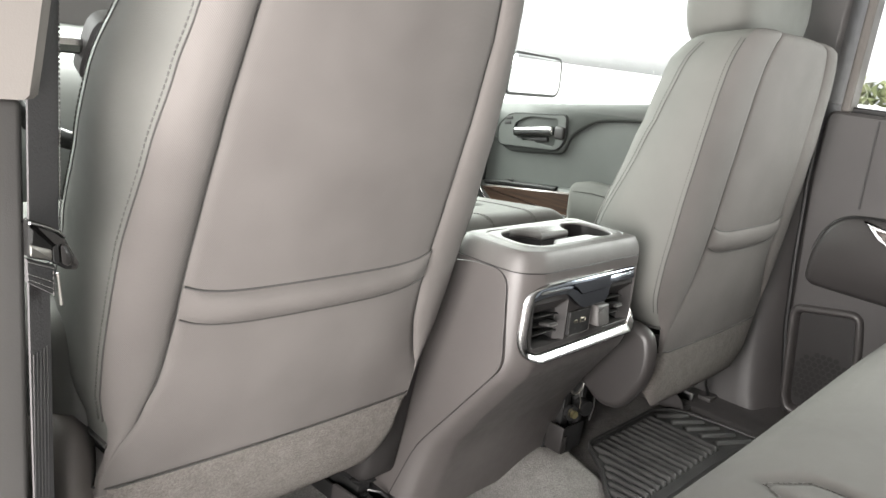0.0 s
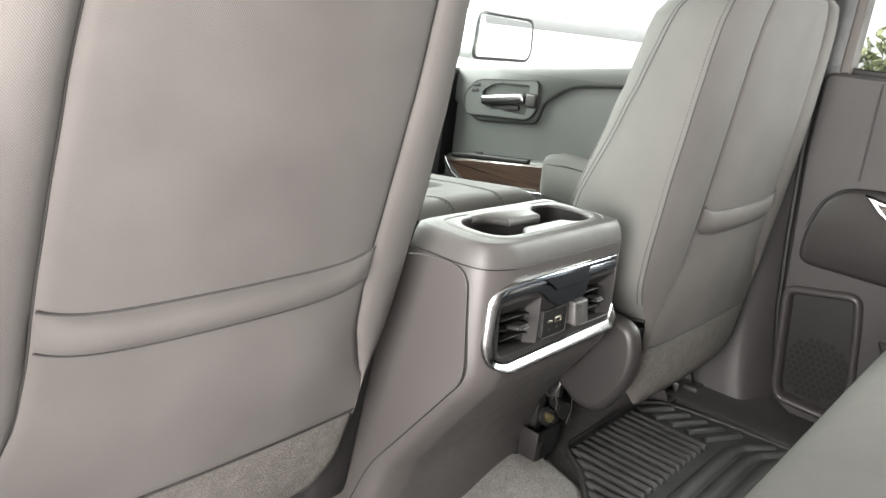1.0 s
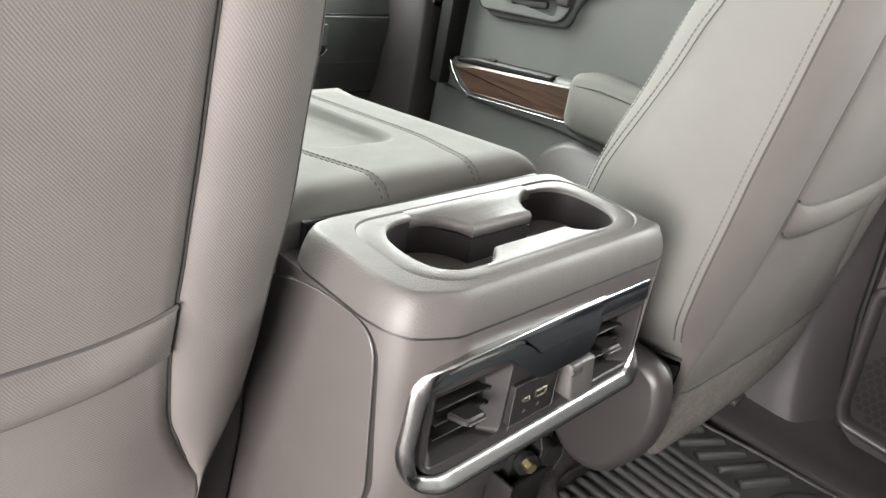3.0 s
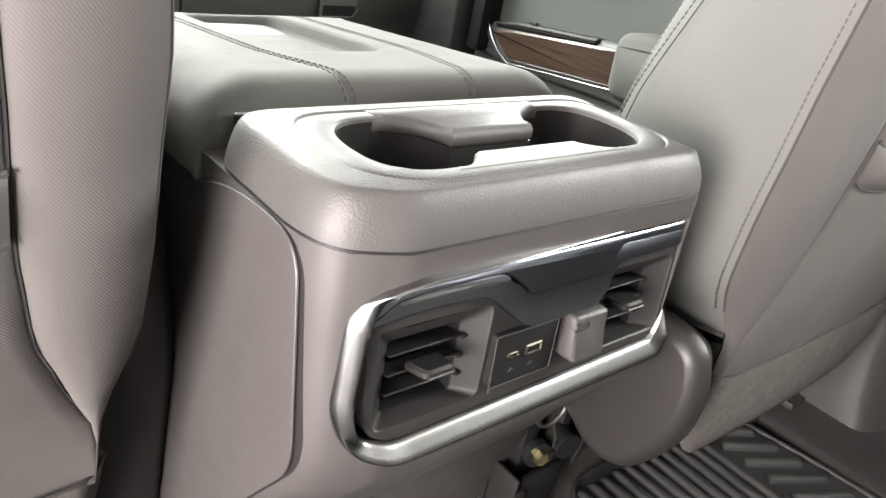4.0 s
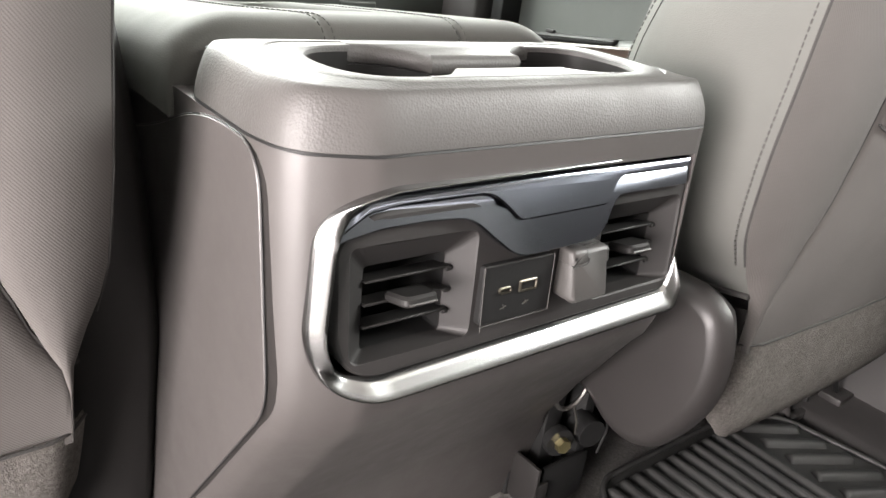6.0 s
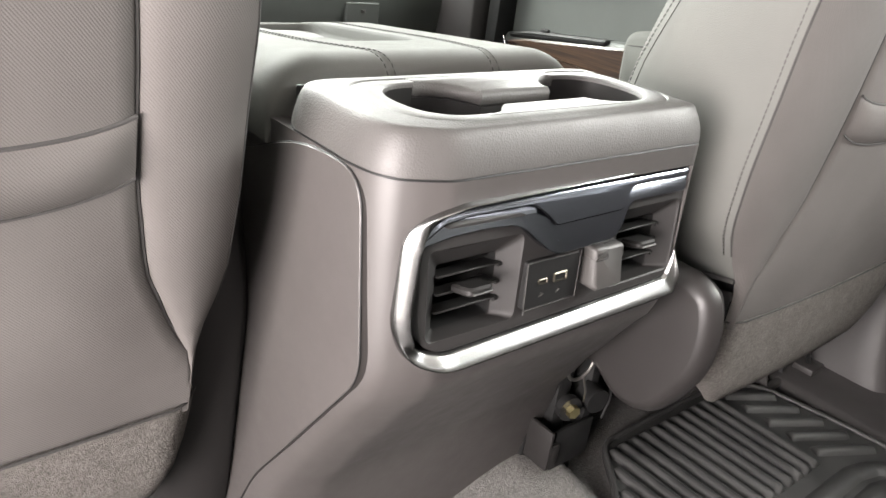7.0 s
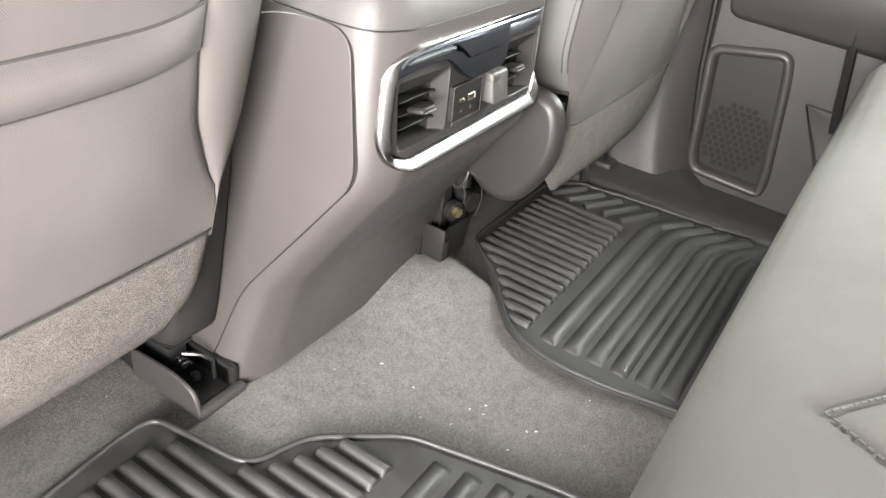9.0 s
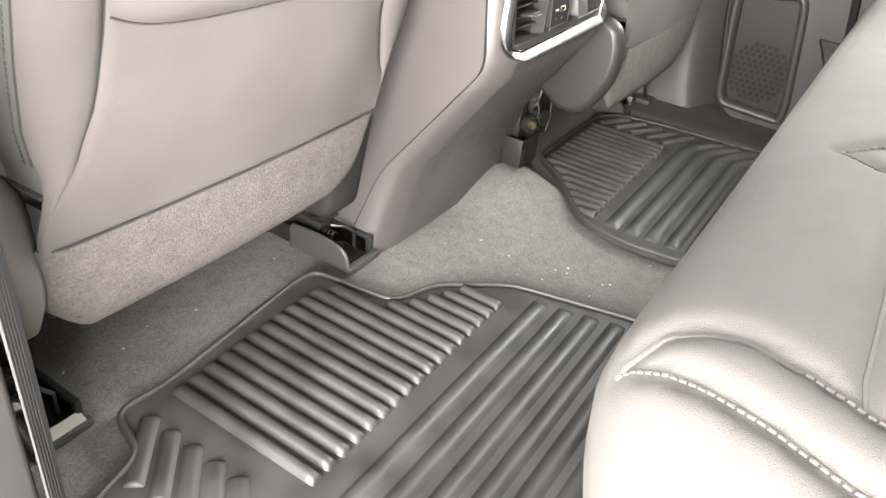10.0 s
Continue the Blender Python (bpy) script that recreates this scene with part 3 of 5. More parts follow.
cap_rings += [[Vector((*(c2 + (p - c2) * f), z)) for p in cup] for f, z in ((1.03, 0.4783), (1.008, 0.4772), (1.0, 0.4745))]
part("cup_holder_cap", loft(cap_rings, False, False), CAP_PLASTIC, console, "grained cap with two cup wells", 30)
part("cup_well_liner", loft([[Vector((*(c2 + (p - c2) * f), z)) for p in cup] for f, z in ((1.0, 0.4750), (0.985, 0.430), (0.975, 0.388), (0.95, 0.384))], False, True), SPEAKER, console, "dark cup well lining", 50)


def arc(cx, a0, a1, n=9):
    """Points on the rim circle of a cup well."""
    return [(cx + 0.0378 * math.cos(radians(a0 + (a1 - a0) * k / n)), 0.066 + 0.0378 * math.sin(radians(a0 + (a1 - a0) * k / n))) for k in range(n + 1)]


far_side = arc(-0.0642, 88, 8) + arc(0.0782, 172, 92) + [(0.077, 0.117), (-0.063, 0.117)]
near_side = arc(-0.0642, -88, -34) + arc(0.0782, 214, 268) + [(0.077, 0.020), (-0.063, 0.020)]
part("bridge_core", prism(far_side, lambda u, v, d: Vector((u, v, d)), 0.384, 0.468), SPEAKER, console, "dark wall between the cup wells", 60)
part("bridge_core", prism(near_side, lambda u, v, d: Vector((u, v, d)), 0.384, 0.468), SPEAKER, console, "dark wall between the cup wells", 60)
part("well_bridge", prism(far_side, lambda u, v, d: Vector((u, v, d)), 0.467, 0.4787, 0.0030), CAP_PLASTIC, console, "rounded bridge between the cup wells", 60)
part("well_bridge", prism(near_side, lambda u, v, d: Vector((u, v, d)), 0.467, 0.4787, 0.0030), CAP_PLASTIC, console, "rounded bridge between the cup wells", 60)
part("well_rib", box(-0.0665, -0.0640, 0.030, 0.046, 0.386, 0.434, 0.001, 1), SPEAKER, console)
part("cap_seam", tube([(p.x, p.y, 0.4480) for p in by_angle(cap_plan(0.0008), C, N)], 0.0011, 5), BLACK, console)
part("lid_gap", box(-0.130, 0.134, 0.1402, 0.1452, 0.44, 0.4700, 0.0008, 1), BLACK, console, "dark joint before the lid")
# padded lid in front of the cap
lid = thing("armrest_lid", "padded grey console lid with stitched seams and tray", "armrest")
def seam_x(y):
    t = min(max((y - 0.150) / 0.115, 0), 1)
    return 0.053 + 0.017 * t * t * (3 - 2 * t)


def lid_z(x, y):
    u, v = (x + 0.150) / 0.312, (y - 0.146) / 0.42
    e, f = min(min(u, 1 - u) / 0.16, 1.0), min(v / 0.075, (0.476 - y) / 0.045, 1.0)
    z = 0.488 - 0.045 * max(0, v) - 0.034 * (1 - math.sqrt(max(0, 1 - (1 - e) ** 2))) - 0.024 * (1 - math.sqrt(max(0, 1 - (1 - f) ** 2)))
    g = (abs((x - 0.002) / 0.047) ** 6 + abs((y - 0.345) / 0.098) ** 6) ** (1 / 6)
    t = min(max((1.06 - g) / 0.14, 0), 1)
    z -= 0.013 * t * t * (3 - 2 * t)
    z -= 0.0024 * math.exp(-((abs(x - 0.004) - seam_x(y)) / 0.0022) ** 2)
    return z


rows_ = [[Vector((-0.150 + 0.312 * i / 150, 0.146 + 0.33 * k / 84, lid_z(-0.150 + 0.312 * i / 150, 0.146 + 0.33 * k / 84))) for k in range(85)] for i in range(151)]
bm = loft(rows_, False, False, False)
geo = bmesh.ops.extrude_face_region(bm, geom=bm.faces[:])
for v in geo["geom"]:
    if isinstance(v, bmesh.types.BMVert):
        v.co.z = 0.43
pad = part("pad", bm, LEATHER, lid, sharp=60)
for s in (1, -1):
    for dx in (-0.0035, 0.0035):
        line = [Vector((0.004 + s * seam_x(y) + dx, y, lid_z(0.004 + s * seam_x(y) + dx, y) + 0.0003)) for y in (0.148 + 0.006 * k for k in range(52))]
        part("stitching", stitches(line, 0.0034, 0.0026, 0.0005), DARK_THREAD, lid, "double stitched seam")

# chrome bezel round the rear vents, on the slightly tilted face
def face(x, z, d):
    """d: metres out of the face towards the rear seat."""
    return Vector((x, bend(x) - (0.433 - z) * 0.055 - d, z))


TRIM_OUT = outline([(-0.104, 0.434), (-0.130, 0.418), (-0.1335, 0.352), (-0.124, 0.327), (-0.098, 0.3185), (0.147, 0.3190), (0.1488, 0.338), (0.1470, 0.354), (0.1438, 0.433)], [0.03, 0.016, 0.018, 0.018, 0.024, 0.006, 0.004, 0.004, 0.003], 8)
TRIM_IN = outline([(-0.102, 0.4295), (-0.1205, 0.4135), (-0.1252, 0.354), (-0.1185, 0.3355), (-0.098, 0.3300), (0.139, 0.3335), (0.1445, 0.346), (0.1461, 0.356), (0.1429, 0.4295)], [0.03, 0.016, 0.016, 0.014, 0.020, 0.005, 0.003, 0.003, 0.003], 8)
vent_panel = part("vent_panel", prism(inset(TRIM_OUT, 0.002), face, -0.082, -0.076), BLACK, console)
cut_out(body, prism(inset(TRIM_OUT, 0.002), face, -0.0835, 0.03))
def between(f):
    return [(a[0] + (q[0] - a[0]) * f, a[1] + (q[1] - a[1]) * f) for a, q in zip(TRIM_OUT, TRIM_IN)]


def low(q, d):
    """The bezel sinks to a thin flush edge along its upright passenger side."""
    f = min(max((q[1] - 0.337) / 0.020, 0), 1) * min(max((q[0] - 0.125) / 0.012, 0), 1)
    return face(*q, min(d, d * (1 - f) - 0.0024 * f))


def ridge(q, inward, outward):
    """The bezel's flat tips up along the bottom and outward along its upright driver side."""
    f = min(max((-0.112 - q[0]) / 0.010, 0), 1) * min(max((q[1] - 0.332) / 0.012, 0), 1)
    return low(q, inward + (outward - inward) * f)


bz = [[face(*q, -0.02) for q in TRIM_OUT], [low(q, 0.0006) for q in TRIM_OUT]]
bz += [[ridge(q, a_, b_) for q in between(f)] for f, a_, b_ in ((0.03, 0.0040, 0.0010), (0.08, 0.0058, 0.0020), (0.14, 0.0063, 0.0027), (0.20, 0.0061, 0.0032), (0.45, 0.0040, 0.0047), (0.70, 0.0014, 0.0060), (0.84, 0.0002, 0.0064), (0.92, -0.0010, 0.0058), (1.0, -0.0045, 0.0020))]
bz += [[face(*q, -0.014) for q in inset(TRIM_IN, 0.0008)]]
part("bezel", loft(bz, False, False), CHROME, console, "bright chrome bezel", 60)

# vents, sockets and flap inside the bezel
def plate(points, a, b, bevel=0.001, radius=0.003):
    return prism(outline(points, radius, 4), face, a, b, bevel)


def rect(x0, x1, z0, z1):
    return [(x0, z0), (x1, z0), (x1, z1), (x0, z1)]


def frame_ring(outer, inner, depth_out, depth_in, front):
    cx = (min(p[0] for p in inner) + max(p[0] for p in inner)) / 2, (min(p[1] for p in inner) + max(p[1] for p in inner)) / 2
    outer, inner = ([tuple(p) for p in by_angle(q, cx, 64)] for q in (outer, inner))
    return loft([[face(*p, depth_out) for p in outer], [face(*p, front - 0.001) for p in outer], [face(*p, front) for p in inset(outer, 0.0012)], [face(*p, front) for p in inset(inner, -0.001)], [face(*p, front - 0.002) for p in inner], [face(*p, depth_in) for p in inner]], False, False)


INSERT = outline([(-0.104, 0.420), (-0.1195, 0.405), (-0.1180, 0.352), (-0.1130, 0.3355), (-0.098, 0.3295), (0.139, 0.3328), (0.1445, 0.346), (0.1458, 0.356), (0.1425, 0.420)], [0.02, 0.012, 0.016, 0.014, 0.020, 0.005, 0.003, 0.003, 0.003], 8)
insert = part("vent_insert", prism(INSERT, face, -0.034, -0.0030, 0.0018), VENT, console, "soft dark grey vent insert")


def air_vent(x0, x1, z0, z1, wide, tab, parent):
    """Cuts a funnel with the front outline wide into the insert, and sets slats in its throat."""
    back = outline(rect(x0, x1, z0, z1), 0.003, 5)
    front = outline(wide, 0.007, 5)
    funnel = [[face(*q, 0.02) for q in front], [face(*q, -0.003) for q in front], [face(*q, -0.0045) for q in inset(front, 0.001)], [face(*q, -0.017) for q in back], [face(*q, -0.040) for q in back]]
    cut_out(insert, loft(funnel))
    vent = part("air_vent", prism(rect(x0 - 0.004, x1 + 0.004, z0 - 0.004, z1 + 0.004), face, -0.074, -0.068), BLACK, parent, "air vent with three slats")
    for k in range(3):
        z = z1 - 0.0085 - 0.0128 * k
        m = Matrix.Translation(face((x0 + x1) / 2, z, -0.020)) @ pose(0, 0, 0, -12, 0, 0)
        part("slat", box(-(x1 - x0) / 2 - 0.001, (x1 - x0) / 2 + 0.001, -0.0075, 0.0075, -0.0008, 0.0008, 0.0006, 1, m=m), DARK_VENT, vent)
        q = face(x1 - 0.0015, z, -0.0135)
        part("pin", tube([q, q + Vector((0.003, 0, 0))], 0.0016, 8), DARK_VENT, vent)
        if k == 1:
            m = Matrix.Translation(face(tab, z + 0.0050, -0.0060)) @ pose(0, 0, 0, -12, 0, 0)
            shape = outline([(-0.012, 0.010), (-0.0105, -0.009), (0.0105, -0.009), (0.012, 0.010)], [0.002, 0.005, 0.005, 0.002], 4)
            part("vent_tab", prism(shape, lambda u, v, d: m @ Vector((u, v, d)), -0.0030, 0.0030, 0.0016), DARK_VENT, vent, "thumb tab on the middle slat")
            part("tab_edge", tube([m @ Vector((-0.0085, -0.0092, -0.0012)), m @ Vector((0.0085, -0.0092, -0.0012))], 0.0007, 6), FLAP, vent, "pale tab edge")
    duct = inset(back, 0.0007)
    part("duct", loft([[face(*q, -0.0178) for q in duct], [face(*q, -0.070) for q in duct]], False, False), BLACK, vent, "black duct behind the slats")
    return vent


air_vent(-0.0985, -0.0465, 0.3390, 0.3865, [(-0.1110, 0.3378), (-0.0335, 0.3378), (-0.0355, 0.4035), (-0.1130, 0.4035)], -0.074, console)
air_vent(0.0780, 0.1285, 0.3390, 0.3865, [(0.0640, 0.3390), (0.1425, 0.3400), (0.1400, 0.4030), (0.0640, 0.4030)], 0.100, console)


def sloped(x, z, d):
    """The face, leaning back a little towards its upper edge."""
    return face(x, z, d + (0.4285 - z) * 0.34 - 0.0065)


# dark mirror fascia above the vents
part("fascia", prism(outline([(-0.1215, 0.404), (-0.1185, 0.4075), (-0.102, 0.4130), (-0.075, 0.4135), (-0.050, 0.4120), (-0.042, 0.4085), (-0.034, 0.4015), (-0.021, 0.3915), (-0.012, 0.3882), (0.042, 0.3890), (0.050, 0.3916), (0.0565, 0.3965), (0.064, 0.4065), (0.070, 0.4110), (0.137, 0.4110), (0.1418, 0.4285), (-0.102, 0.4285), (-0.119, 0.4185)], 0.004, 3), sloped, -0.012, 0.0022, 0.0010), GLOSS, console, "dark mirror-finish fascia")
part("fascia_step", prism(outline([(-0.1200, 0.4105), (-0.1055, 0.4212), (-0.088, 0.4232), (-0.036, 0.4230), (-0.029, 0.4205), (-0.0214, 0.4143), (-0.0143, 0.4073), (0.0559, 0.4079), (0.0655, 0.4178), (0.0694, 0.4210), (0.075, 0.4228), (0.139, 0.4222), (0.1412, 0.4288), (-0.102, 0.4288), (-0.1185, 0.4180)], 0.003, 3), sloped, 0.001, 0.0044, 0.0012), GLOSS, console, "raised mirror-finish band")
# socket plate
plate_ob = part("socket_plate", plate(rect(-0.032, 0.021, 0.3455, 0.3815), -0.006, 0.0006), BLACK, console, "black plate with two charging sockets")
part("plate_edge", tube([face(x, z, 0.0008) for x, z in rect(-0.032, 0.021, 0.3455, 0.3815) + [(-0.031, 0.342)]], 0.00032, 5), FLAP, plate_ob)
USB_C = outline(rect(-0.0205, -0.0110, 0.3635, 0.3672), 0.0019, 5)
part("round_socket", frame_ring(USB_C, inset(USB_C, 0.0011), -0.002, -0.002, 0.002), SOCKET, plate_ob, "small rounded metal socket")
USB_A = outline(rect(-0.0050, 0.0090, 0.3618, 0.3690), 0.0009, 5)
part("square_socket", frame_ring(USB_A, inset(USB_A, 0.0014), -0.002, -0.003, 0.002), SOCKET, plate_ob, "rectangular metal socket")
part("socket_tongue", box(-0.0032, 0.0072, -0.001, 0.003, -0.0012, 0.0012, 0.0003, 1, m=Matrix.Translation(face(0, 0.3648, -0.0005))), FLAP, plate_ob, "pale contact tongue")
for x in (-0.0160, 0.001):
    part("mark", tube([face(x - 0.0018, 0.3538, 0.001), face(x + 0.0025, 0.3553, 0.001)], 0.00035, 5), FLAP, plate_ob, "pale printed mark")
    part("mark", tube([face(x, 0.3565, 0.001), face(x + 0.0012, 0.3535, 0.001)], 0.00035, 5), FLAP, plate_ob, "pale printed mark")
# flap over the power socket
def wedge(x, z, d):
    """The flap stands further off the face towards its lower edge."""
    return face(x, z, d + max(d + 0.004, 0) / 0.012 * (0.0050 * (0.3835 - z) / 0.032 - 0.0005))


flap = part("power_flap", prism(outline(rect(0.0285, 0.0600, 0.3512, 0.3835), [0.005, 0.005, 0.0035, 0.0035], 6), wedge, -0.006, 0.0085, 0.0022), FLAP, console, "pale grey hinged socket flap", 50)
part("flap_hinge", prism(outline(rect(0.0278, 0.0415, 0.3748, 0.3842), [0.0010, 0.0040, 0.0030, 0.0035], 5), wedge, -0.004, 0.0094, 0.0016), FLAP, flap, "flap hinge block", 50)
part("hinge_gap", tube([wedge(x, z, 0.0086) for x, z in ((0.0284, 0.3744), (0.0390, 0.3744), (0.0414, 0.3756), (0.0420, 0.3780))], 0.0004, 5), BLACK, flap)
part("flap_tab", prism(outline(rect(0.0560, 0.0628, 0.3715, 0.3815), 0.0025, 4), wedge, -0.004, 0.0070, 0.0016), FLAP, flap)
part("flap_slot", box(-0.0065, 0.0065, -0.0006, 0.0006, -0.0005, 0.0005, 0.0002, 1, m=Matrix.Translation(wedge(0.0495, 0.3836, 0.0030))), BLACK, flap)
part("flap_pin", tube([wedge(0.0300, 0.3795, 0.0090), wedge(0.0300, 0.3795, 0.0098)], 0.0010, 8), BLACK, flap)

# ---- rubber mats ----
def rubber_mat(name, pts, ribs, label):
    mat_ob = thing(name, label, "floor mat", "rear floor mats")
    shape = outline(pts, 0.022, 5)
    part("sheet", prism(shape, lambda u, v, d: Vector((u, v, d)), 0.0, 0.009, 0.002), RUBBER, mat_ob)
    loop = [Vector((*p, 0.0115)) for p in inset(shape, 0.0025)]
    part("rim", tube(loop + loop[:1], 0.0036, 8), RUBBER, mat_ob, "raised rolled rim", 60)
    for path, r, h in ribs:
        pts = [Vector((*q, 0.0085)) for q in path]
        dense = [pts[0]]
        for a, b in zip(pts, pts[1:]):
            dense += [a.lerp(b, t) for t in (0.02, 0.06, 0.3, 0.7, 0.94, 0.98, 1)]
        rings = []
        for k, q in enumerate(dense):
            d = (dense[min(k + 1, len(dense) - 1)] - dense[max(k - 1, 0)]).normalized()
            side, up = Vector((-d.y, d.x, 0)), Vector((0, 0, 1))
            f = 0.2 if k in (0, len(dense) - 1) else 0.85 if k in (1, len(dense) - 2) else 1.0
            rings.append([q - side * r, q - side * r * 0.62 + up * h * 0.75 * f, q - side * r * 0.25 + up * h * f, q + side * r * 0.25 + up * h * f, q + side * r * 0.62 + up * h * 0.75 * f, q + side * r])
        part("rib", loft(rings, True, True), RUBBER, mat_ob, sharp=70)
    return mat_ob


def front_y(x):
    return lerp_table([(-0.60, 0.140), (-0.30, 0.150), (-0.268, 0.130), (-0.25, 0.045), (-0.18, 0.012), (-0.11, -0.04)], x)


ribs = [([(-0.162 - 0.0229 * k, -0.066), (-0.162 - 0.0229 * k, front_y(-0.162 - 0.0229 * k) - 0.004)], 0.0088, 0.009) for k in range(17)]
ribs += [([(-0.66, -0.145 - 0.034 * k), (-0.575, -0.106 - 0.034 * k), (-0.116 + 0.009 * k, -0.106 - 0.034 * k)], 0.0125, 0.008) for k in range(9)]
ribs += [([(-0.573, 0.125 - 0.0318 * k), (-0.641 + 0.003 * k, 0.066 - 0.0318 * k)], 0.0108, 0.0058) for k in range(5)]
rubber_mat("floor_mat", [(-0.595, 0.158), (-0.612, 0.095), (-0.70, 0.075), (-0.72, -0.60), (-0.03, -0.60), (-0.062, -0.22), (-0.105, -0.052), (-0.178, 0.030), (-0.245, 0.050), (-0.262, 0.172), (-0.30, 0.176), (-0.53, 0.152)], ribs, "black ribbed rubber mat behind the driver seat")


def front_y2(x):
    return lerp_table([(0.14, -0.043), (0.188, 0.0), (0.240, 0.041), (0.296, 0.105), (0.60, 0.105)], x)


ribs = [([(0.163 + 0.0218 * k, -0.066), (0.163 + 0.0218 * k, front_y2(0.163 + 0.0218 * k) - 0.010)], 0.0078, 0.0085) for k in range(17)]
ribs += [([(0.148 + 0.002 * k, -0.098 - 0.0335 * k), (0.540, -0.098 - 0.0335 * k), (0.575, -0.107 - 0.0335 * k), (0.632 + 0.004 * k, -0.150 - 0.0335 * k)], 0.0135, 0.0062) for k in range(9)]
ribs += [([(0.536, 0.088 - 0.034 * k), (0.606 + 0.003 * k, 0.046 - 0.034 * k)], 0.0095, 0.007) for k in range(5)]
rubber_mat("floor_mat", [(0.296, 0.110), (0.240, 0.041), (0.188, 0.0), (0.139, -0.043), (0.119, -0.085), (0.112, -0.141), (0.120, -0.21), (0.140, -0.295), (0.10, -0.60), (0.73, -0.60), (0.682, -0.31), (0.650, -0.207), (0.632, -0.035), (0.612, 0.070), (0.555, 0.110)], ribs, "black ribbed rubber mat behind the passenger seat")

# lint specks on the carpet
bm = bmesh.new()
for k in range(46):
    x, y = random.uniform(-0.62, 0.22), random.uniform(-0.10, 0.42)
    if k < 12:
        x, y = random.gauss(0.02, 0.06), random.gauss(-0.10, 0.05)
    a = random.uniform(0, 6.28)
    l, r = random.uniform(0.0008, 0.0024), random.uniform(0.0003, 0.0006)
    if (-0.22 < x < 0.24 and y > 0.10) or x < -0.1 and y < 0.06:
        continue
    tube([(x - l * math.cos(a), y - l * math.sin(a), 0.004), (x, y, 0.005), (x + l * math.cos(a + 0.6), y + l * math.sin(a + 0.6), 0.004)], r, 5, bm)
LINT = material("white_lint", (0.45, 0.44, 0.41), 0.9)
tagged(part("lint", bm, LINT), "small white lint specks on the carpet", "lint", kind="stuff")

# ---- rear bench ----
bench = thing("rear_bench", "grey leatherette rear bench cushion with stitched seams", "car seat")
BENCH = [(-0.345, 0.14), (-0.335, 0.20), (-0.322, 0.26), (-0.312, 0.31), (-0.310, 0.335), (-0.314, 0.356), (-0.323, 0.373), (-0.337, 0.386), (-0.355, 0.394), (-0.38, 0.399), (-0.42, 0.400), (-0.46, 0.397), (-0.50, 0.392), (-0.60, 0.382), (-0.75, 0.372), (-0.85, 0.366), (-0.86, 0.20), (-0.86, 0.14)]
# seams run from the front edge to the rear: outer and inner border of each wedge insert
WEDGES = [((0.600, -0.318), (0.634, -0.412), (0.652, -0.60), [(0.580, -0.340), (0.574, -0.370), (0.583, -0.402)], (0.592, -0.428), (0.600, -0.60)),
          ((0.270, -0.375), (0.232, -0.402), (0.190, -0.60), [], (0.288, -0.405), (0.286, -0.60))]
SEAMS, CREASES = [], []
for s in (-1, 1):
    for start, a1, a2, curve, b1, b2 in WEDGES:
        SEAMS += [[(s * x, y) for x, y in (start, a1, a2)], [(s * x, y) for x, y in ((curve or [start])[-1], b1, b2)]]
        if curve:
            CREASES.append([(s * x, y) for x, y in [start] + curve])
CREASES += [[(s * 0.590, -0.428), (s * 0.289, -0.428)] for s in (-1, 1)]


def seam_distance(x, y):
    best = 9.0
    for line in SEAMS + CREASES:
        for a, b in zip(line, line[1:]):
            dx, dy = b[0] - a[0], b[1] - a[1]
            t = min(max(((x - a[0]) * dx + (y - a[1]) * dy) / (dx * dx + dy * dy), 0), 1)
            best = min(best, math.hypot(x - a[0] - t * dx, y - a[1] - t * dy))
    return best


def bench_point(x, y, z):
    e = max(0.0, (abs(x) - 0.530) / 0.150)
    drop = 0.045 * (1 - math.sqrt(max(0.0, 1 - min(e, 1) ** 2)))
    pull = 0.046 * max(0.0, (abs(x) - 0.57) / 0.10) ** 1.6
    top = min(max((z - 0.33) / 0.05, 0), 1)
    puff = 0.004 * math.sin(7 * x) * top
    d = seam_distance(x, y) if z > 0.36 and y > -0.62 else 9
    g = 0.0050 * math.exp(-(d / 0.009) ** 2) + 0.0025 * math.exp(-(d / 0.0035) ** 2)
    return Vector((x, y - (pull if y > -0.5 else 0), z + puff - (drop if z > 0.3 else 0) - g * top))


def fine_profile():
    out = []
    for (y0, z0), (y1, z1) in zip(BENCH, BENCH[1:]):
        n_ = max(1, round(math.hypot(y1 - y0, z1 - z0) / 0.006)) if -0.62 < y1 and z1 > 0.3 else 2
        out += [(y0 + (y1 - y0) * k / n_, z0 + (z1 - z0) * k / n_) for k in range(n_)]
    return out + [BENCH[-1]]


PROFILE = fine_profile()
rows_ = [[bench_point(-0.676 + 1.352 * i / 230, y, z) for y, z in PROFILE] for i in range(231)]
part("cushion", loft(rows_, True, True, False), BENCH_CLOTH, bench, sharp=70)
part("seat_base", box(-0.60, 0.60, -0.86, -0.36, 0.0, 0.16, 0.01), BLACK, bench, "black base under the cushion")


def bench_top(x, y):
    for (y0, z0), (y1, z1) in zip(BENCH[4:], BENCH[5:]):
        if y1 <= y <= y0:
            return bench_point(x, y, z0 + (z1 - z0) * (y - y0) / (y1 - y0))
    return bench_point(x, y, 0.38)


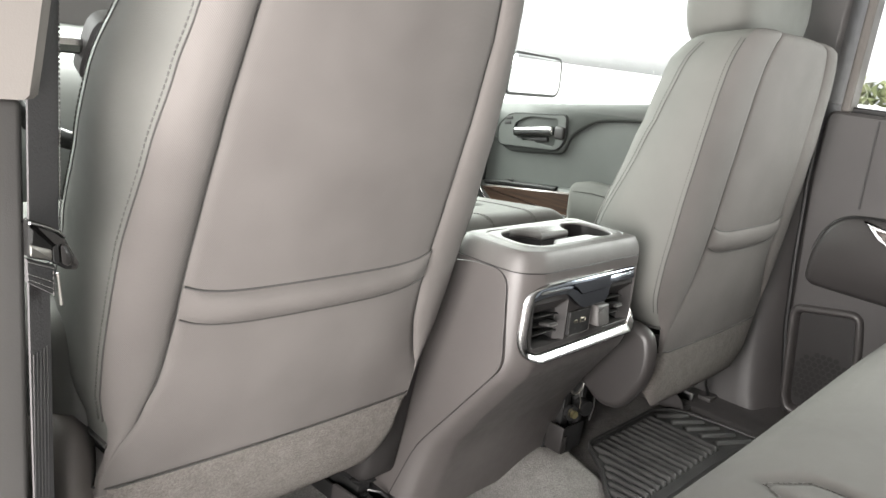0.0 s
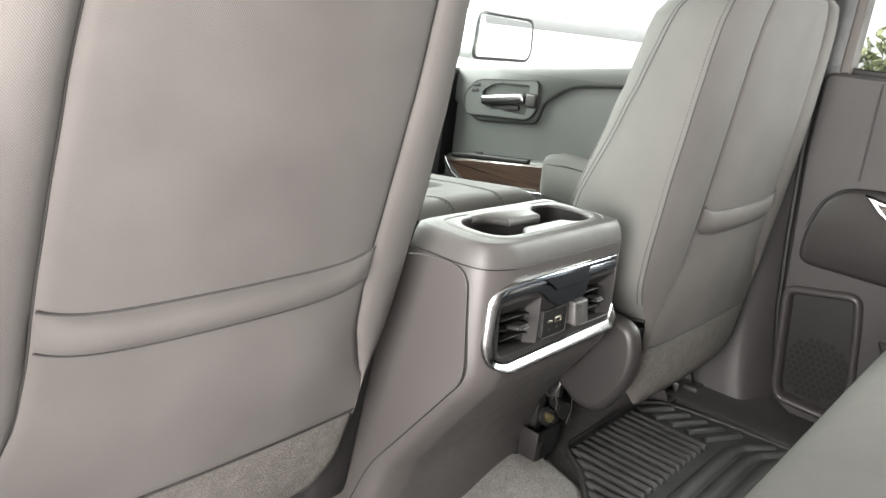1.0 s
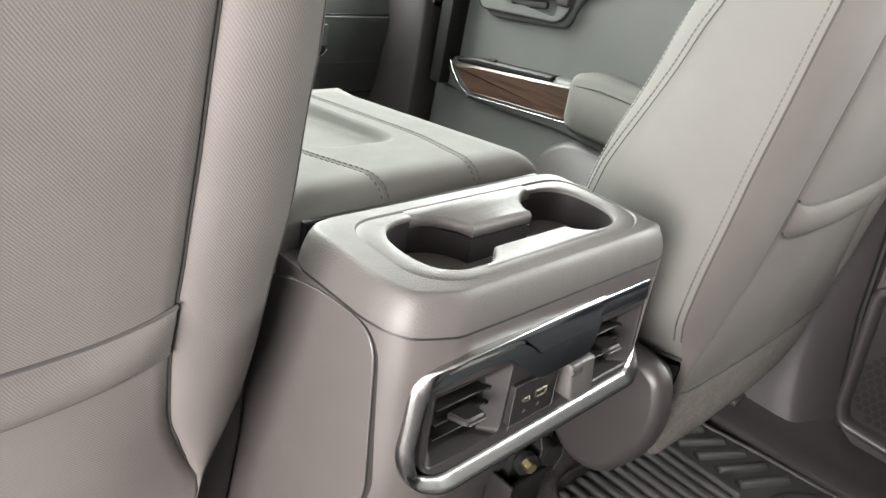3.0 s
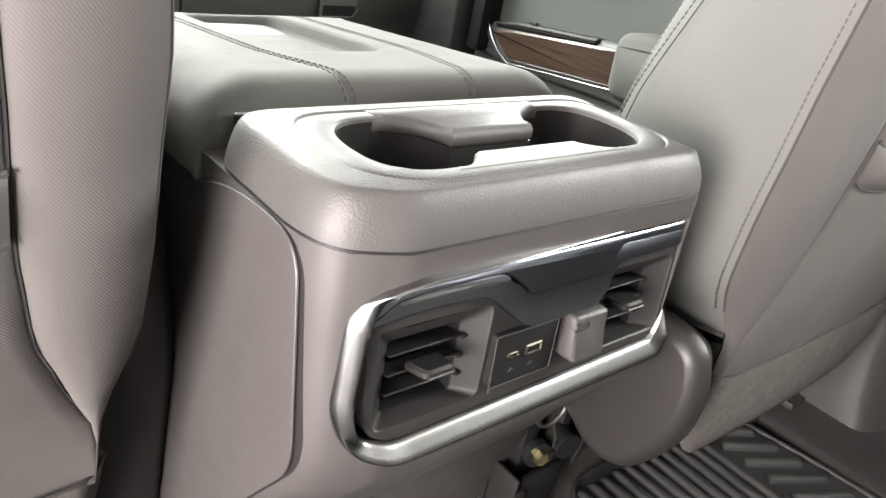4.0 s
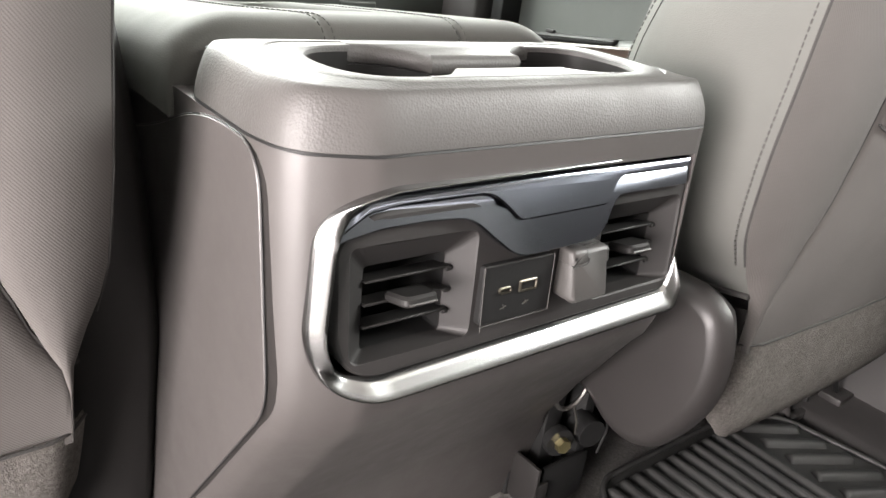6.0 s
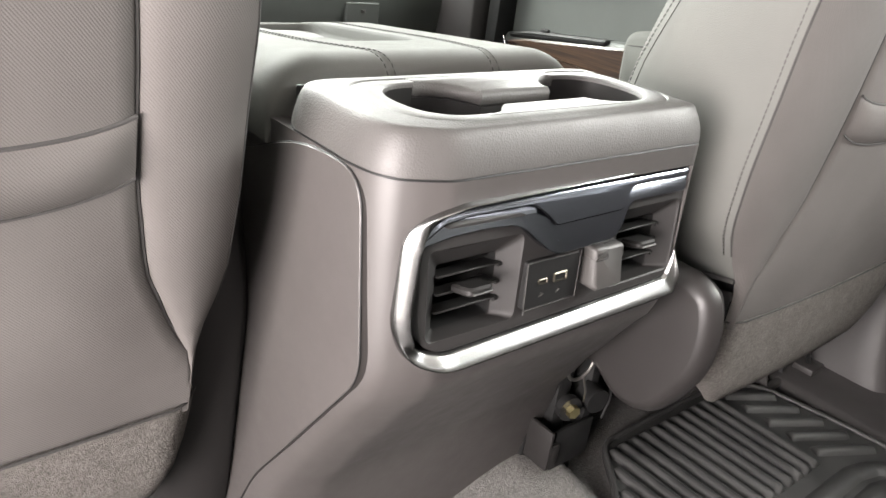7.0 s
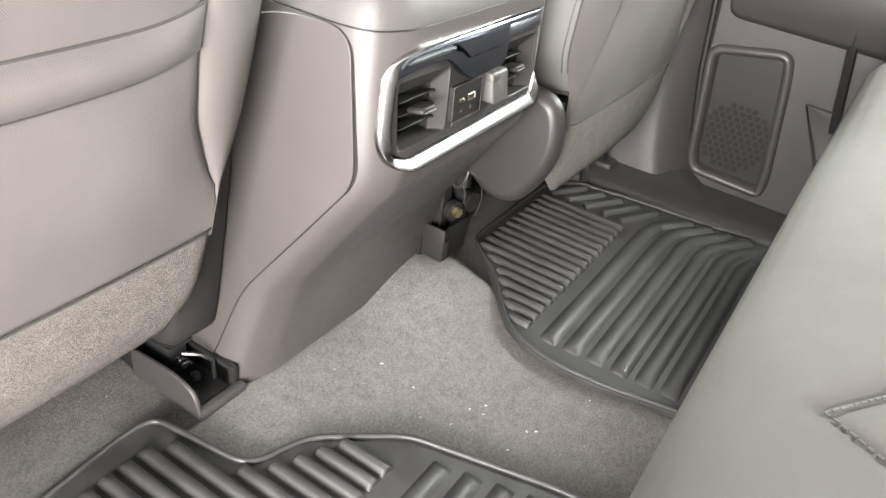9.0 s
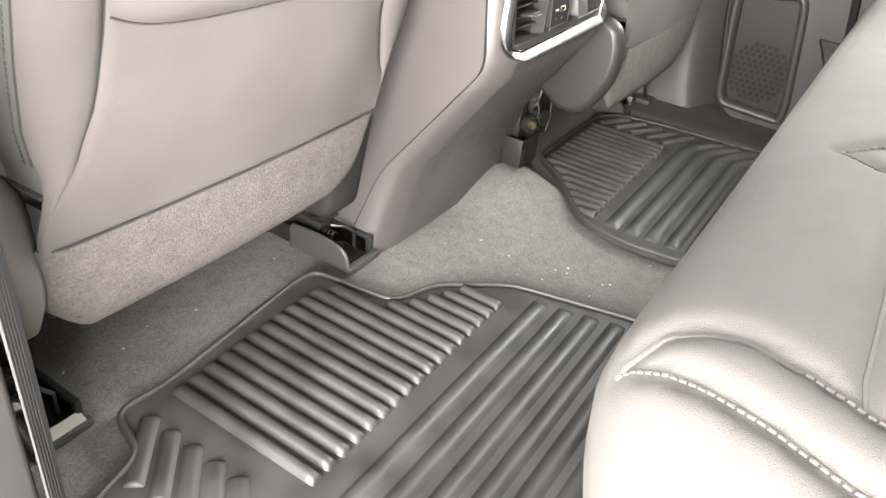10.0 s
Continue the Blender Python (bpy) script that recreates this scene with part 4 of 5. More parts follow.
for k, line in enumerate(SEAMS + CREASES):
    pts = []
    for a, b in zip(line, line[1:]):
        pts += [bench_top(a[0] + (b[0] - a[0]) * t / 14, a[1] + (b[1] - a[1]) * t / 14) + Vector((0, 0, 0.0030)) for t in range(14)]
    if k < len(SEAMS):
        part("stitching", stitches(pts, 0.0034, 0.0016, 0.0009), BENCH_THREAD, bench, "raised pale cord stitching")
    else:
        part("seam", tube([q - Vector((0, 0, 0.0022)) for q in pts], 0.0018, 6), BENCH_SEAM, bench, "grey recessed seam")
rows_ = []
for i in range(41):
    x = -0.70 + 1.40 * i / 40
    rows_.append([Vector((x, y, z)) for y, z in ((-0.80, 0.34), (-0.79, 0.40), (-0.82, 0.6), (-0.87, 0.85), (-0.90, 0.90), (-0.95, 0.91), (-1.0, 0.88), (-0.95, 0.34))])
part("backrest", loft(rows_, True, True, False), BENCH_CLOTH, bench, sharp=70)

# ---- passenger doors ----
rear_door = thing("rear_door", "dark grey closed rear door trim with speaker grille", "car door", "passenger side doors")
DX = 0.80


def dplace(u, v, d):
    return Vector((DX - d, u, v))


DOOR_R = [(-0.085, 0.004), (-0.052, 0.20), (-0.02, 0.55), (-0.02, 0.70), (-0.95, 0.70), (-0.95, 0.004)]
panel = part("panel", prism(outline(DOOR_R, [0.06, 0.04, 0.04, 0.02, 0.01, 0.01], 6), dplace, -0.10, 0.0, 0.006), DOOR_PLASTIC, rear_door)
for off, r in ((0.004, 0.006), (0.016, 0.004)):
    part("door_seal", tube([(0.797, y + off, z) for y, z in ((-0.135, -0.016), (-0.110, 0.0), (-0.092, 0.03), (-0.080, 0.08), (-0.052, 0.22), (-0.034, 0.38), (-0.020, 0.55), (-0.016, 0.70))], r, 8), BLACK, rear_door, "black rubber door seal")
SPK = outline([(-0.046, 0.276), (-0.192, 0.302), (-0.205, 0.24), (-0.232, 0.06), (-0.226, 0.024), (-0.088, 0.030), (-0.072, 0.06)], [0.03, 0.032, 0.02, 0.02, 0.025, 0.035, 0.03], 6)
cut_out(panel, prism(inset(SPK, 0.013), dplace, -0.016, 0.02))
spk = part("speaker_frame", loft([[dplace(*q, d_) for q in (inset(SPK, o_) if o_ else SPK)] for o_, d_ in ((0, -0.004), (0, 0.004), (0.0025, 0.0085), (0.0065, 0.0112), (0.0110, 0.0110), (0.0150, 0.0075), (0.0178, 0.0), (0.0200, -0.0125))], False, False), SATIN_DARK, rear_door, "raised satin speaker surround", 50)
part("speaker_grille", prism(inset(SPK, 0.014), dplace, -0.020, -0.0105, 0.001), SPEAKER, spk, "recessed dark speaker grille")
bm = bmesh.new()
cy, cz, hr_ = -0.143, 0.118, 0.0072
for row in range(-9, 10):
    for col in range(-9, 10):
        y, z = cy + (col + 0.5 * (row % 2)) * hr_ * 1.86, cz + row * hr_ * 1.61
        if math.hypot(y - cy, z - cz) < 0.066:
            hexa = [(y + hr_ * math.sin(a), z + hr_ * math.cos(a)) for a in (math.pi / 3 * k for k in range(6))]
            loft([[dplace(*q, -0.0107) for q in inset(hexa, 0.0009)], [dplace(*q, -0.01035) for q in inset(hexa, 0.0010)]], False, True, True, bm)
part("speaker_mesh", bm, HEXA, spk, "hexagon pattern over the speaker")
LOWER = outline([(-0.060, 0.405), (-0.078, 0.462), (-0.110, 0.490), (-0.17, 0.499), (-0.94, 0.50), (-0.94, 0.315), (-0.058, 0.330)], [0.03, 0.04, 0.04, 0.04, 0.01, 0.02, 0.03], 6)
part("armrest", prism(LOWER, dplace, -0.01, 0.015, 0.011), DOOR_PLASTIC, rear_door, "moulded armrest", 60)
part("armrest_gap", tube([dplace(*q, 0.006) for q in LOWER[3:30]], 0.003, 6), BLACK, rear_door)
part("upper_joint", tube([dplace(-0.128, 0.51, 0.001), dplace(-0.125, 0.60, 0.001), dplace(-0.122, 0.69, 0.001)], 0.002, 6), BLACK, rear_door)
pull = part("pull_handle", prism(outline([(-0.146, 0.492), (-0.185, 0.452), (-0.26, 0.435), (-0.42, 0.435), (-0.42, 0.470), (-0.22, 0.480)], [0.004, 0.02, 0.02, 0.01, 0.01, 0.02], 5), dplace, 0.008, 0.021, 0.003), CHROME, rear_door, "satin chrome pull")
part("pull_inlay", prism(outline([(-0.172, 0.478), (-0.20, 0.455), (-0.26, 0.444), (-0.41, 0.444), (-0.41, 0.464), (-0.22, 0.473)], 0.006, 4), dplace, 0.018, 0.0245, 0.002), WOOD, pull, "wood inlay in the pull")
part("door_pocket", prism(outline([(-0.236, 0.222), (-0.270, 0.222), (-0.90, 0.20), (-0.90, 0.02), (-0.345, 0.02), (-0.300, 0.10), (-0.258, 0.18)], [0.006, 0.01, 0.01, 0.01, 0.03, 0.05, 0.03], 5), dplace, -0.01, 0.006, 0.004), DOOR_PLASTIC, rear_door, "moulded door pocket", 60)
part("pocket_strap", tube([dplace(-0.262, 0.40, 0.006), dplace(-0.272, 0.33, 0.008), dplace(-0.288, 0.24, 0.010), dplace(-0.298, 0.19, 0.008)], 0.008, 8), BLACK, rear_door)
part("window_frame", prism(outline([(-0.040, 0.70), (-0.040, 1.11), (-0.058, 1.11), (-0.058, 0.70)], 0.004, 2), dplace, -0.06, -0.01, 0.003), BEIGE, rear_door, "pale window frame")
part("window_sill", prism(outline([(-0.045, 0.694), (-0.94, 0.694), (-0.94, 0.712), (-0.045, 0.712)], 0.004, 2), dplace, -0.075, -0.03, 0.003), BLACK, rear_door, "black window seal")
glass = part("window_pane", prism([(-0.06, 0.69), (-0.06, 1.12), (-0.95, 1.12), (-0.95, 0.69)], dplace, -0.065, -0.06), GLASS, rear_door)
glass.visible_shadow = False

front_door = thing("front_door", "grey closed front door trim with wood inlay and chrome handle", "car door", "passenger side doors")


def fplace(u, v, d):
    return Vector((0.785 - d, u, v))


part("panel", prism(outline([(0.28, 0.004), (0.28, 0.652), (0.36, 0.650), (0.75, 0.600), (1.28, 0.540), (1.28, 0.004)], 0.02, 4), fplace, -0.10, 0.0, 0.006), DOOR_SOFT, front_door)
PAD = outline([(0.26, 0.615), (0.40, 0.607), (0.52, 0.590), (0.590, 0.540), (0.605, 0.486), (0.80, 0.462), (0.86, 0.505), (1.26, 0.47), (1.26, 0.545), (0.93, 0.581), (0.75, 0.606), (0.54, 0.632), (0.36, 0.656), (0.26, 0.660)], [0.005, 0.03, 0.04, 0.03, 0.02, 0.03, 0.04, 0.01, 0.01, 0.02, 0.02, 0.02, 0.02, 0.01], 6)
part("upper_pad", prism(PAD, fplace, -0.004, 0.014, 0.006), DOOR_SOFT, front_door, "padded upper door trim", 60)
part("belt_line", tube([fplace(0.28, 0.612, 0.010), fplace(0.40, 0.605, 0.010), fplace(0.52, 0.586, 0.010), fplace(0.590, 0.538, 0.010)], 0.0010, 6), BLACK, front_door)
BEZ = outline([(0.604, 0.594), (0.795, 0.572), (0.836, 0.530), (0.826, 0.474), (0.62, 0.492), (0.596, 0.525)], [0.018, 0.02, 0.02, 0.02, 0.02, 0.02], 6)
bez = part("handle_bezel", prism(BEZ, fplace, 0.0, 0.022, 0.004), DOOR_SOFT, front_door, "handle surround")
cut_out(bez, prism(outline([(0.628, 0.578), (0.735, 0.570), (0.775, 0.545), (0.770, 0.508), (0.63, 0.502)], [0.01, 0.02, 0.01, 0.012, 0.012], 5), fplace, 0.004, 0.04))
part("handle_cup", prism(outline([(0.626, 0.580), (0.74, 0.572), (0.778, 0.545), (0.772, 0.506), (0.628, 0.500)], 0.010, 5), fplace, 0.0005, 0.0055), BLACK, bez, "dark handle recess")
part("bezel_ring", tube([fplace(*q, 0.0205) for q in inset(BEZ, 0.002)] + [fplace(*inset(BEZ, 0.002)[0], 0.0205)], 0.0024, 6), BLACK, bez)
part("handle", box(-0.011, 0.011, -0.068, 0.068, -0.0125, 0.0125, 0.008, 4, m=Matrix.Translation(fplace(0.703, 0.533, 0.024)) @ pose(0, 0, 0, -10, 0, 0)), CHROME, bez, "satin chrome door handle")
part("handle_pivot", box(-0.010, 0.010, -0.016, 0.016, -0.017, 0.017, 0.006, 3, m=Matrix.Translation(fplace(0.618, 0.542, 0.020))), DOOR_PLASTIC, bez)
part("lower_lip", box(-0.006, 0.006, -0.045, 0.045, -0.007, 0.007, 0.004, 2, m=Matrix.Translation(fplace(0.700, 0.511, 0.016)) @ pose(0, 0, 0, -9, 0, 0)), VENT, bez)
for k in range(2):
    part("lock_switch", box(-0.0012, 0.0012, -0.011, 0.011, -0.0045, 0.0045, 0.001, 2, m=Matrix.Translation(fplace(0.795 + 0.004 * k, 0.556 - 0.014 * k, 0.0225)) @ pose(0, 0, 0, -10, 0, 0)), VENT, bez)
part("armrest", prism(outline([(0.28, 0.275), (0.28, 0.402), (0.55, 0.402), (0.80, 0.375), (0.885, 0.358), (0.93, 0.30), (0.80, 0.285), (0.55, 0.300)], [0.02, 0.02, 0.02, 0.02, 0.02, 0.04, 0.03, 0.02], 5), fplace, -0.01, 0.020, 0.008), DOOR_SOFT, front_door, sharp=60)
part("wood_inlay", prism(outline([(0.540, 0.330), (0.80, 0.302), (0.862, 0.345), (0.80, 0.360), (0.540, 0.394)], [0.004, 0.015, 0.008, 0.004, 0.004], 5), fplace, 0.012, 0.030, 0.004), WOOD, front_door, "dark open-grain wood inlay")
part("inlay_trim", tube([fplace(0.54, 0.3255, 0.027), fplace(0.70, 0.308, 0.027), fplace(0.80, 0.2965, 0.027), fplace(0.835, 0.312, 0.027), fplace(0.858, 0.333, 0.027), fplace(0.872, 0.352, 0.026)], 0.0012, 8), CHROME, front_door, "bright trim strip")
part("inlay_shadow", tube([fplace(0.80, 0.2915, 0.0255), fplace(0.842, 0.309, 0.0255), fplace(0.866, 0.331, 0.0255), fplace(0.880, 0.352, 0.0245)], 0.0030, 8), BLACK, front_door)
part("switch_plate", prism(outline([(0.60, 0.398), (0.80, 0.376), (0.86, 0.362), (0.855, 0.354), (0.60, 0.386)], 0.005, 4), fplace, -0.04, 0.026, 0.004), BLACK, front_door, "dark window switch plate")
part("switch", box(-0.004, 0.004, -0.010, 0.010, -0.003, 0.003, 0.0015, 2, m=Matrix.Translation(fplace(0.76, 0.384, 0.020))), VENT, front_door)
elbow = part("elbow_pad", prism(outline([(0.26, 0.315), (0.26, 0.428), (0.49, 0.438), (0.545, 0.424), (0.540, 0.318)], [0.02, 0.02, 0.05, 0.03, 0.03], 7), fplace, -0.004, 0.056, 0.014), LEATHER, front_door, "padded elbow rest", 60)
part("elbow_seam", tube([fplace(0.27, 0.408, 0.0565), fplace(0.47, 0.412, 0.0565), fplace(0.528, 0.405, 0.0550)], 0.0012, 6), GROOVE, elbow)
part("lower_panel", prism(outline([(0.28, 0.02), (0.28, 0.30), (0.52, 0.30), (0.58, 0.26), (0.62, 0.15), (0.95, 0.13), (0.98, 0.02)], [0.01, 0.01, 0.03, 0.05, 0.05, 0.05, 0.02], 6), fplace, -0.004, 0.040, 0.012), DOOR_PLASTIC, front_door, "moulded map pocket front", 60)
part("front_edge", box(0.735, 0.790, 0.872, 0.905, 0.30, 0.590, 0.006, 2), BLACK, front_door, "black door edge seal")
glass = part("window_pane", prism([(0.30, 0.60), (0.30, 1.12), (1.30, 1.12), (1.30, 0.55)], fplace, -0.075, -0.07), GLASS, front_door)
glass.visible_shadow = False

# sill and pillar trim between the doors
rings = []
for z, yd, yr, xi in ((0.0, -0.105, -0.040, 0.735), (0.03, -0.098, -0.030, 0.740), (0.06, -0.090, -0.018, 0.748), (0.12, -0.078, -0.004, 0.758), (0.20, -0.060, 0.004, 0.766), (0.35, -0.040, 0.008, 0.772), (0.55, -0.016, 0.010, 0.775), (0.72, -0.014, 0.010, 0.775)):
    rings.append([Vector((0.92, yd, z)), Vector((0.802, yd, z)), Vector((xi + 0.010, yr - 0.016, z)), Vector((xi + 0.003, yr - 0.005, z)), Vector((xi, yr + 0.004, z)), Vector((xi - 0.001, yr + 0.03, z)), Vector((xi, 0.30, z)), Vector((0.92, 0.30, z))])
tagged(part("pillar_trim", loft(rings), DOOR_PLASTIC, sharp=70), "dark plastic flared pillar trim between the doors", "trim", kind="structure")
SILL = [(0.650, 0.0), (0.653, 0.009), (0.664, 0.013), (0.705, 0.017), (0.745, 0.024), (0.775, 0.036), (0.798, 0.050), (0.90, 0.050), (0.90, -0.03), (0.650, -0.03)]
tagged(part("sill_trim", loft([[Vector((x + 0.03 * max(0, -0.1 - y), y, min(z, 0.001 - y * 0.0 + (z if y > -0.12 else 0.012))) ) for x, z in SILL] for y in (-1.0, -0.30, -0.16, -0.12, -0.06, 0.0, 0.1, 0.6)]), DOOR_PLASTIC, sharp=60), "smooth dark sill trim below the doors", "trim", kind="structure")
tagged(part("pillar_cover", box(0.775, 0.90, -0.020, 0.28, 0.71, 1.2, 0.012, 4), DOOR_PLASTIC), "dark upper door pillar cover", "trim", kind="structure")

# ---- dashboard ----
dash = thing("dashboard", "dark grey dashboard with glove box", "dashboard")
DASH = [(1.16, 0.08), (1.08, 0.20), (1.045, 0.30), (1.04, 0.40), (1.05, 0.47), (1.09, 0.54), (1.16, 0.60), (1.30, 0.64), (1.52, 0.66), (1.52, 0.08)]
part("dash_body", loft([[Vector((x, y, z)) for y, z in DASH] for x in (-0.81, -0.4, 0.0, 0.4, 0.78)]), DOOR_SOFT, dash, sharp=50)
GB = outline([(0.20, 0.225), (0.20, 0.405), (0.772, 0.405), (0.772, 0.225)], 0.02, 5)
part("glove_box", prism(GB, lambda u, v, d: Vector((u, 1.040 + max(0, 0.30 - v) * 0.35 - d, v)), -0.01, 0.008, 0.005), DOOR_SOFT, dash, "glove box lid", 50)
part("glove_gap", tube([(u, 1.036 + max(0, 0.30 - v) * 0.35, v) for u, v in GB + GB[:1]], 0.0022, 6), BLACK, dash)
latch = part("glove_latch", prism(outline([(0.466, 0.318), (0.466, 0.386), (0.548, 0.386), (0.548, 0.330), (0.538, 0.318)], 0.004, 4), lambda u, v, d: Vector((u, 1.034 - d, v)), -0.004, 0.004, 0.002), DOOR_SOFT, dash, "glove box latch")
part("latch_lip", tube([(0.466, 1.029, 0.320), (0.536, 1.029, 0.320), (0.549, 1.029, 0.334)], 0.0022, 6), FLAP, latch)
part("latch_well", prism(outline([(0.470, 0.322), (0.470, 0.342), (0.544, 0.342), (0.544, 0.330), (0.536, 0.322)], 0.002, 2), lambda u, v, d: Vector((u, 1.0312 - d, v)), 0.0, 0.0016), BLACK, latch)
part("latch_mark", tube([(0.507, 1.0298, 0.366), (0.507, 1.0296, 0.372)], 0.005, 10), FLAP, latch, "pale round mark")
end = part("dash_end", prism(outline([(0.93, 0.12), (0.925, 0.40), (0.935, 0.60), (0.97, 0.64), (1.20, 0.655), (1.20, 0.10)], [0.02, 0.03, 0.03, 0.02, 0.01, 0.01], 5), lambda u, v, d: Vector((d, u, v)), 0.712, 0.800, 0.006), DOOR_PLASTIC, dash, "dark rounded dashboard end", 50)
vent_d = part("dash_vent", prism(outline(rect(0.730, 0.792, 0.450, 0.602), 0.014, 5), lambda u, v, d: Vector((u, 0.930 - d, v)), -0.01, 0.006, 0.003), CHROME, dash, "chrome-edged dash vent")
part("vent_mouth", prism(outline(rect(0.737, 0.785, 0.460, 0.592), 0.010, 5), lambda u, v, d: Vector((u, 0.930 - d, v)), 0.0, 0.0085, 0.001), BLACK, vent_d)
for k in range(5):
    part("slat", box(0.738, 0.784, 0.916, 0.924, 0.478 + 0.024 * k, 0.481 + 0.024 * k, 0.001, 1), DARK_VENT, vent_d)
# steering wheel seen past the driver seat
wheel = thing("steering_wheel", "dark steering wheel in front of the driver seat", "steering wheel")
WM = pose(-0.40, 0.62, 0.66, -62, 0, 0)
part("rim", tube([WM @ Vector((0.185 * math.cos(a), 0.185 * math.sin(a), 0)) for a in (2 * math.pi * k / 48 for k in range(49))], 0.015, 10), BLACK, wheel, sharp=60)
part("hub", prism(outline([(-0.07, -0.06), (0.07, -0.06), (0.08, 0.05), (-0.08, 0.05)], 0.03, 5), lambda u, v, d: WM @ Vector((u, v, d)), -0.03, 0.015, 0.01), DOOR_PLASTIC, wheel)
for a, b in (((-0.18, 0.0), (-0.07, 0.0)), ((0.18, 0.0), (0.07, 0.0)), ((0.0, -0.18), (0.0, -0.05))):
    part("spoke", tube([WM @ Vector((*a, 0)), WM @ Vector((*b, 0))], 0.013, 8), CHROME, wheel)
part("column", tube([WM @ Vector((0, 0, -0.02)), WM @ Vector((0, 0, -0.46))], 0.035, 12), BLACK, wheel)

# ---- driver side pillar and belt ----
tagged(part("pillar_lower", box(-0.90, -0.7425, 0.012, 0.24, -0.02, 0.655, 0.006, 3), PILLAR_PLASTIC), "dark lower door pillar trim", "trim", kind="structure")
tagged(part("pillar_upper", loft([[Vector((-0.90, -0.010, z)), Vector((x - 0.008, -0.010, z)), Vector((x, -0.002, z)), Vector((x, 0.20, z)), Vector((-0.90, 0.20, z))] for x, z in ((-0.741, 0.657), (-0.738, 0.660), (-0.735, 0.68), (-0.724, 0.76), (-0.715, 1.19))]), BEIGE), "pale upper door pillar trim", "trim", kind="structure")
belt = thing("seat_belt", "black webbing seat belt with latch plate hanging by the pillar", "seat belt")


def strip(a, b, z0, z1, thick=0.0014):
    a, b = Vector((*a, 0)), Vector((*b, 0))
    n_ = Vector((-(b - a).y, (b - a).x, 0)).normalized() * thick
    rows_ = []
    for k in range(25):
        z = z0 + (z1 - z0) * k / 24
        w = Vector((0.0015 * math.sin(9 * z), 0.002 * math.cos(7 * z), z))
        rows_.append([a + w, b + w, b + n_ + w, a + n_ + w])
    return loft(rows_)


def belt_plane(u, v, d):
    return Vector((u, -0.012 + 0.7 * (u + 0.746) - d, v))


part("webbing", strip((-0.7430, 0.001), (-0.7155, 0.024), 0.548, 1.19), WEBBING, belt)
part("web_border", stitches([(-0.7158, 0.0225, 0.552 + 0.02 * k) for k in range(32)], 0.0022, 0.0012, 0.0006), DARK_THREAD, belt, "stitched webbing border")
part("lower_webbing", strip((-0.7435, 0.002), (-0.7235, 0.0195), 0.02, 0.535), WEBBING, belt)
for k in range(5):
    x_ = -0.7425 + 0.0034 * k
    part("web_rib", tube([(x_, 0.0005 + 0.88 * (x_ + 0.7435), z_) for z_ in (0.03, 0.2, 0.35, 0.47)], 0.0006, 5), WEBBING, belt)
GRIP = outline([(-0.7506, 0.577), (-0.7384, 0.5712), (-0.7259, 0.5640), (-0.7195, 0.5570), (-0.7120, 0.5434), (-0.7051, 0.5324), (-0.7076, 0.5282), (-0.7189, 0.5322), (-0.7259, 0.5377), (-0.7330, 0.5430), (-0.7506, 0.5510)], [0.001, 0.01, 0.012, 0.012, 0.01, 0.003, 0.003, 0.006, 0.006, 0.004, 0.001], 5)
part("latch_plate", prism(GRIP, belt_plane, -0.010, 0.005, 0.003), GLOSS_BLACK, belt, "glossy black latch plate grip", 50)
part("grip_pad", prism(outline([(-0.7245, 0.5545), (-0.7190, 0.5530), (-0.7120, 0.5395), (-0.7165, 0.5345), (-0.7235, 0.5390)], 0.004, 5), belt_plane, 0.004, 0.0072, 0.0015), SPEAKER, belt, "dark rounded grip end", 60)
part("latch_rim", tube([belt_plane(u, v, 0.0040) for u, v in ((-0.7500, 0.5760), (-0.7384, 0.5705), (-0.7262, 0.5634), (-0.7205, 0.5580))], 0.0011, 8), CHROME, belt, "bright chrome latch edge")
part("tongue", prism(outline([(-0.7506, 0.5612), (-0.7322, 0.5520), (-0.7322, 0.5445), (-0.7506, 0.5528)], 0.002, 4), belt_plane, 0.003, 0.0065, 0.001), STEEL, belt, "steel tongue")
part("tongue_slot", prism(outline([(-0.7322, 0.5535), (-0.7270, 0.5550), (-0.7258, 0.5405), (-0.7310, 0.5425)], 0.0015, 4), belt_plane, 0.003, 0.0062, 0.0006), BLACK, belt, "dark slot beside the tongue")
part("stitched_fold", prism([(-0.7510, 0.5495), (-0.7269, 0.5365), (-0.7277, 0.5143), (-0.7510, 0.5325)], belt_plane, -0.006, 0.0005, 0.0008), WEBBING, belt, "folded and stitched webbing")
for a_, b_ in (((-0.7505, 0.5478), (-0.7275, 0.5352)), ((-0.7505, 0.5392), (-0.7280, 0.5248)), ((-0.7505, 0.5352), (-0.7280, 0.5198)), ((-0.7290, 0.5340), (-0.7290, 0.5165))):
    part("fold_stitching", stitches([belt_plane(*a_, 0.0008), belt_plane(*b_, 0.0008)], 0.0026, 0.0014, 0.0004), DARK_THREAD, belt, "row of grey stitches")
part("fold_clip", tube([belt_plane(-0.7251, 0.5311, 0.0), belt_plane(-0.7216, 0.5048, 0.0)], 0.0013, 6), STEEL, belt, "thin steel clip")

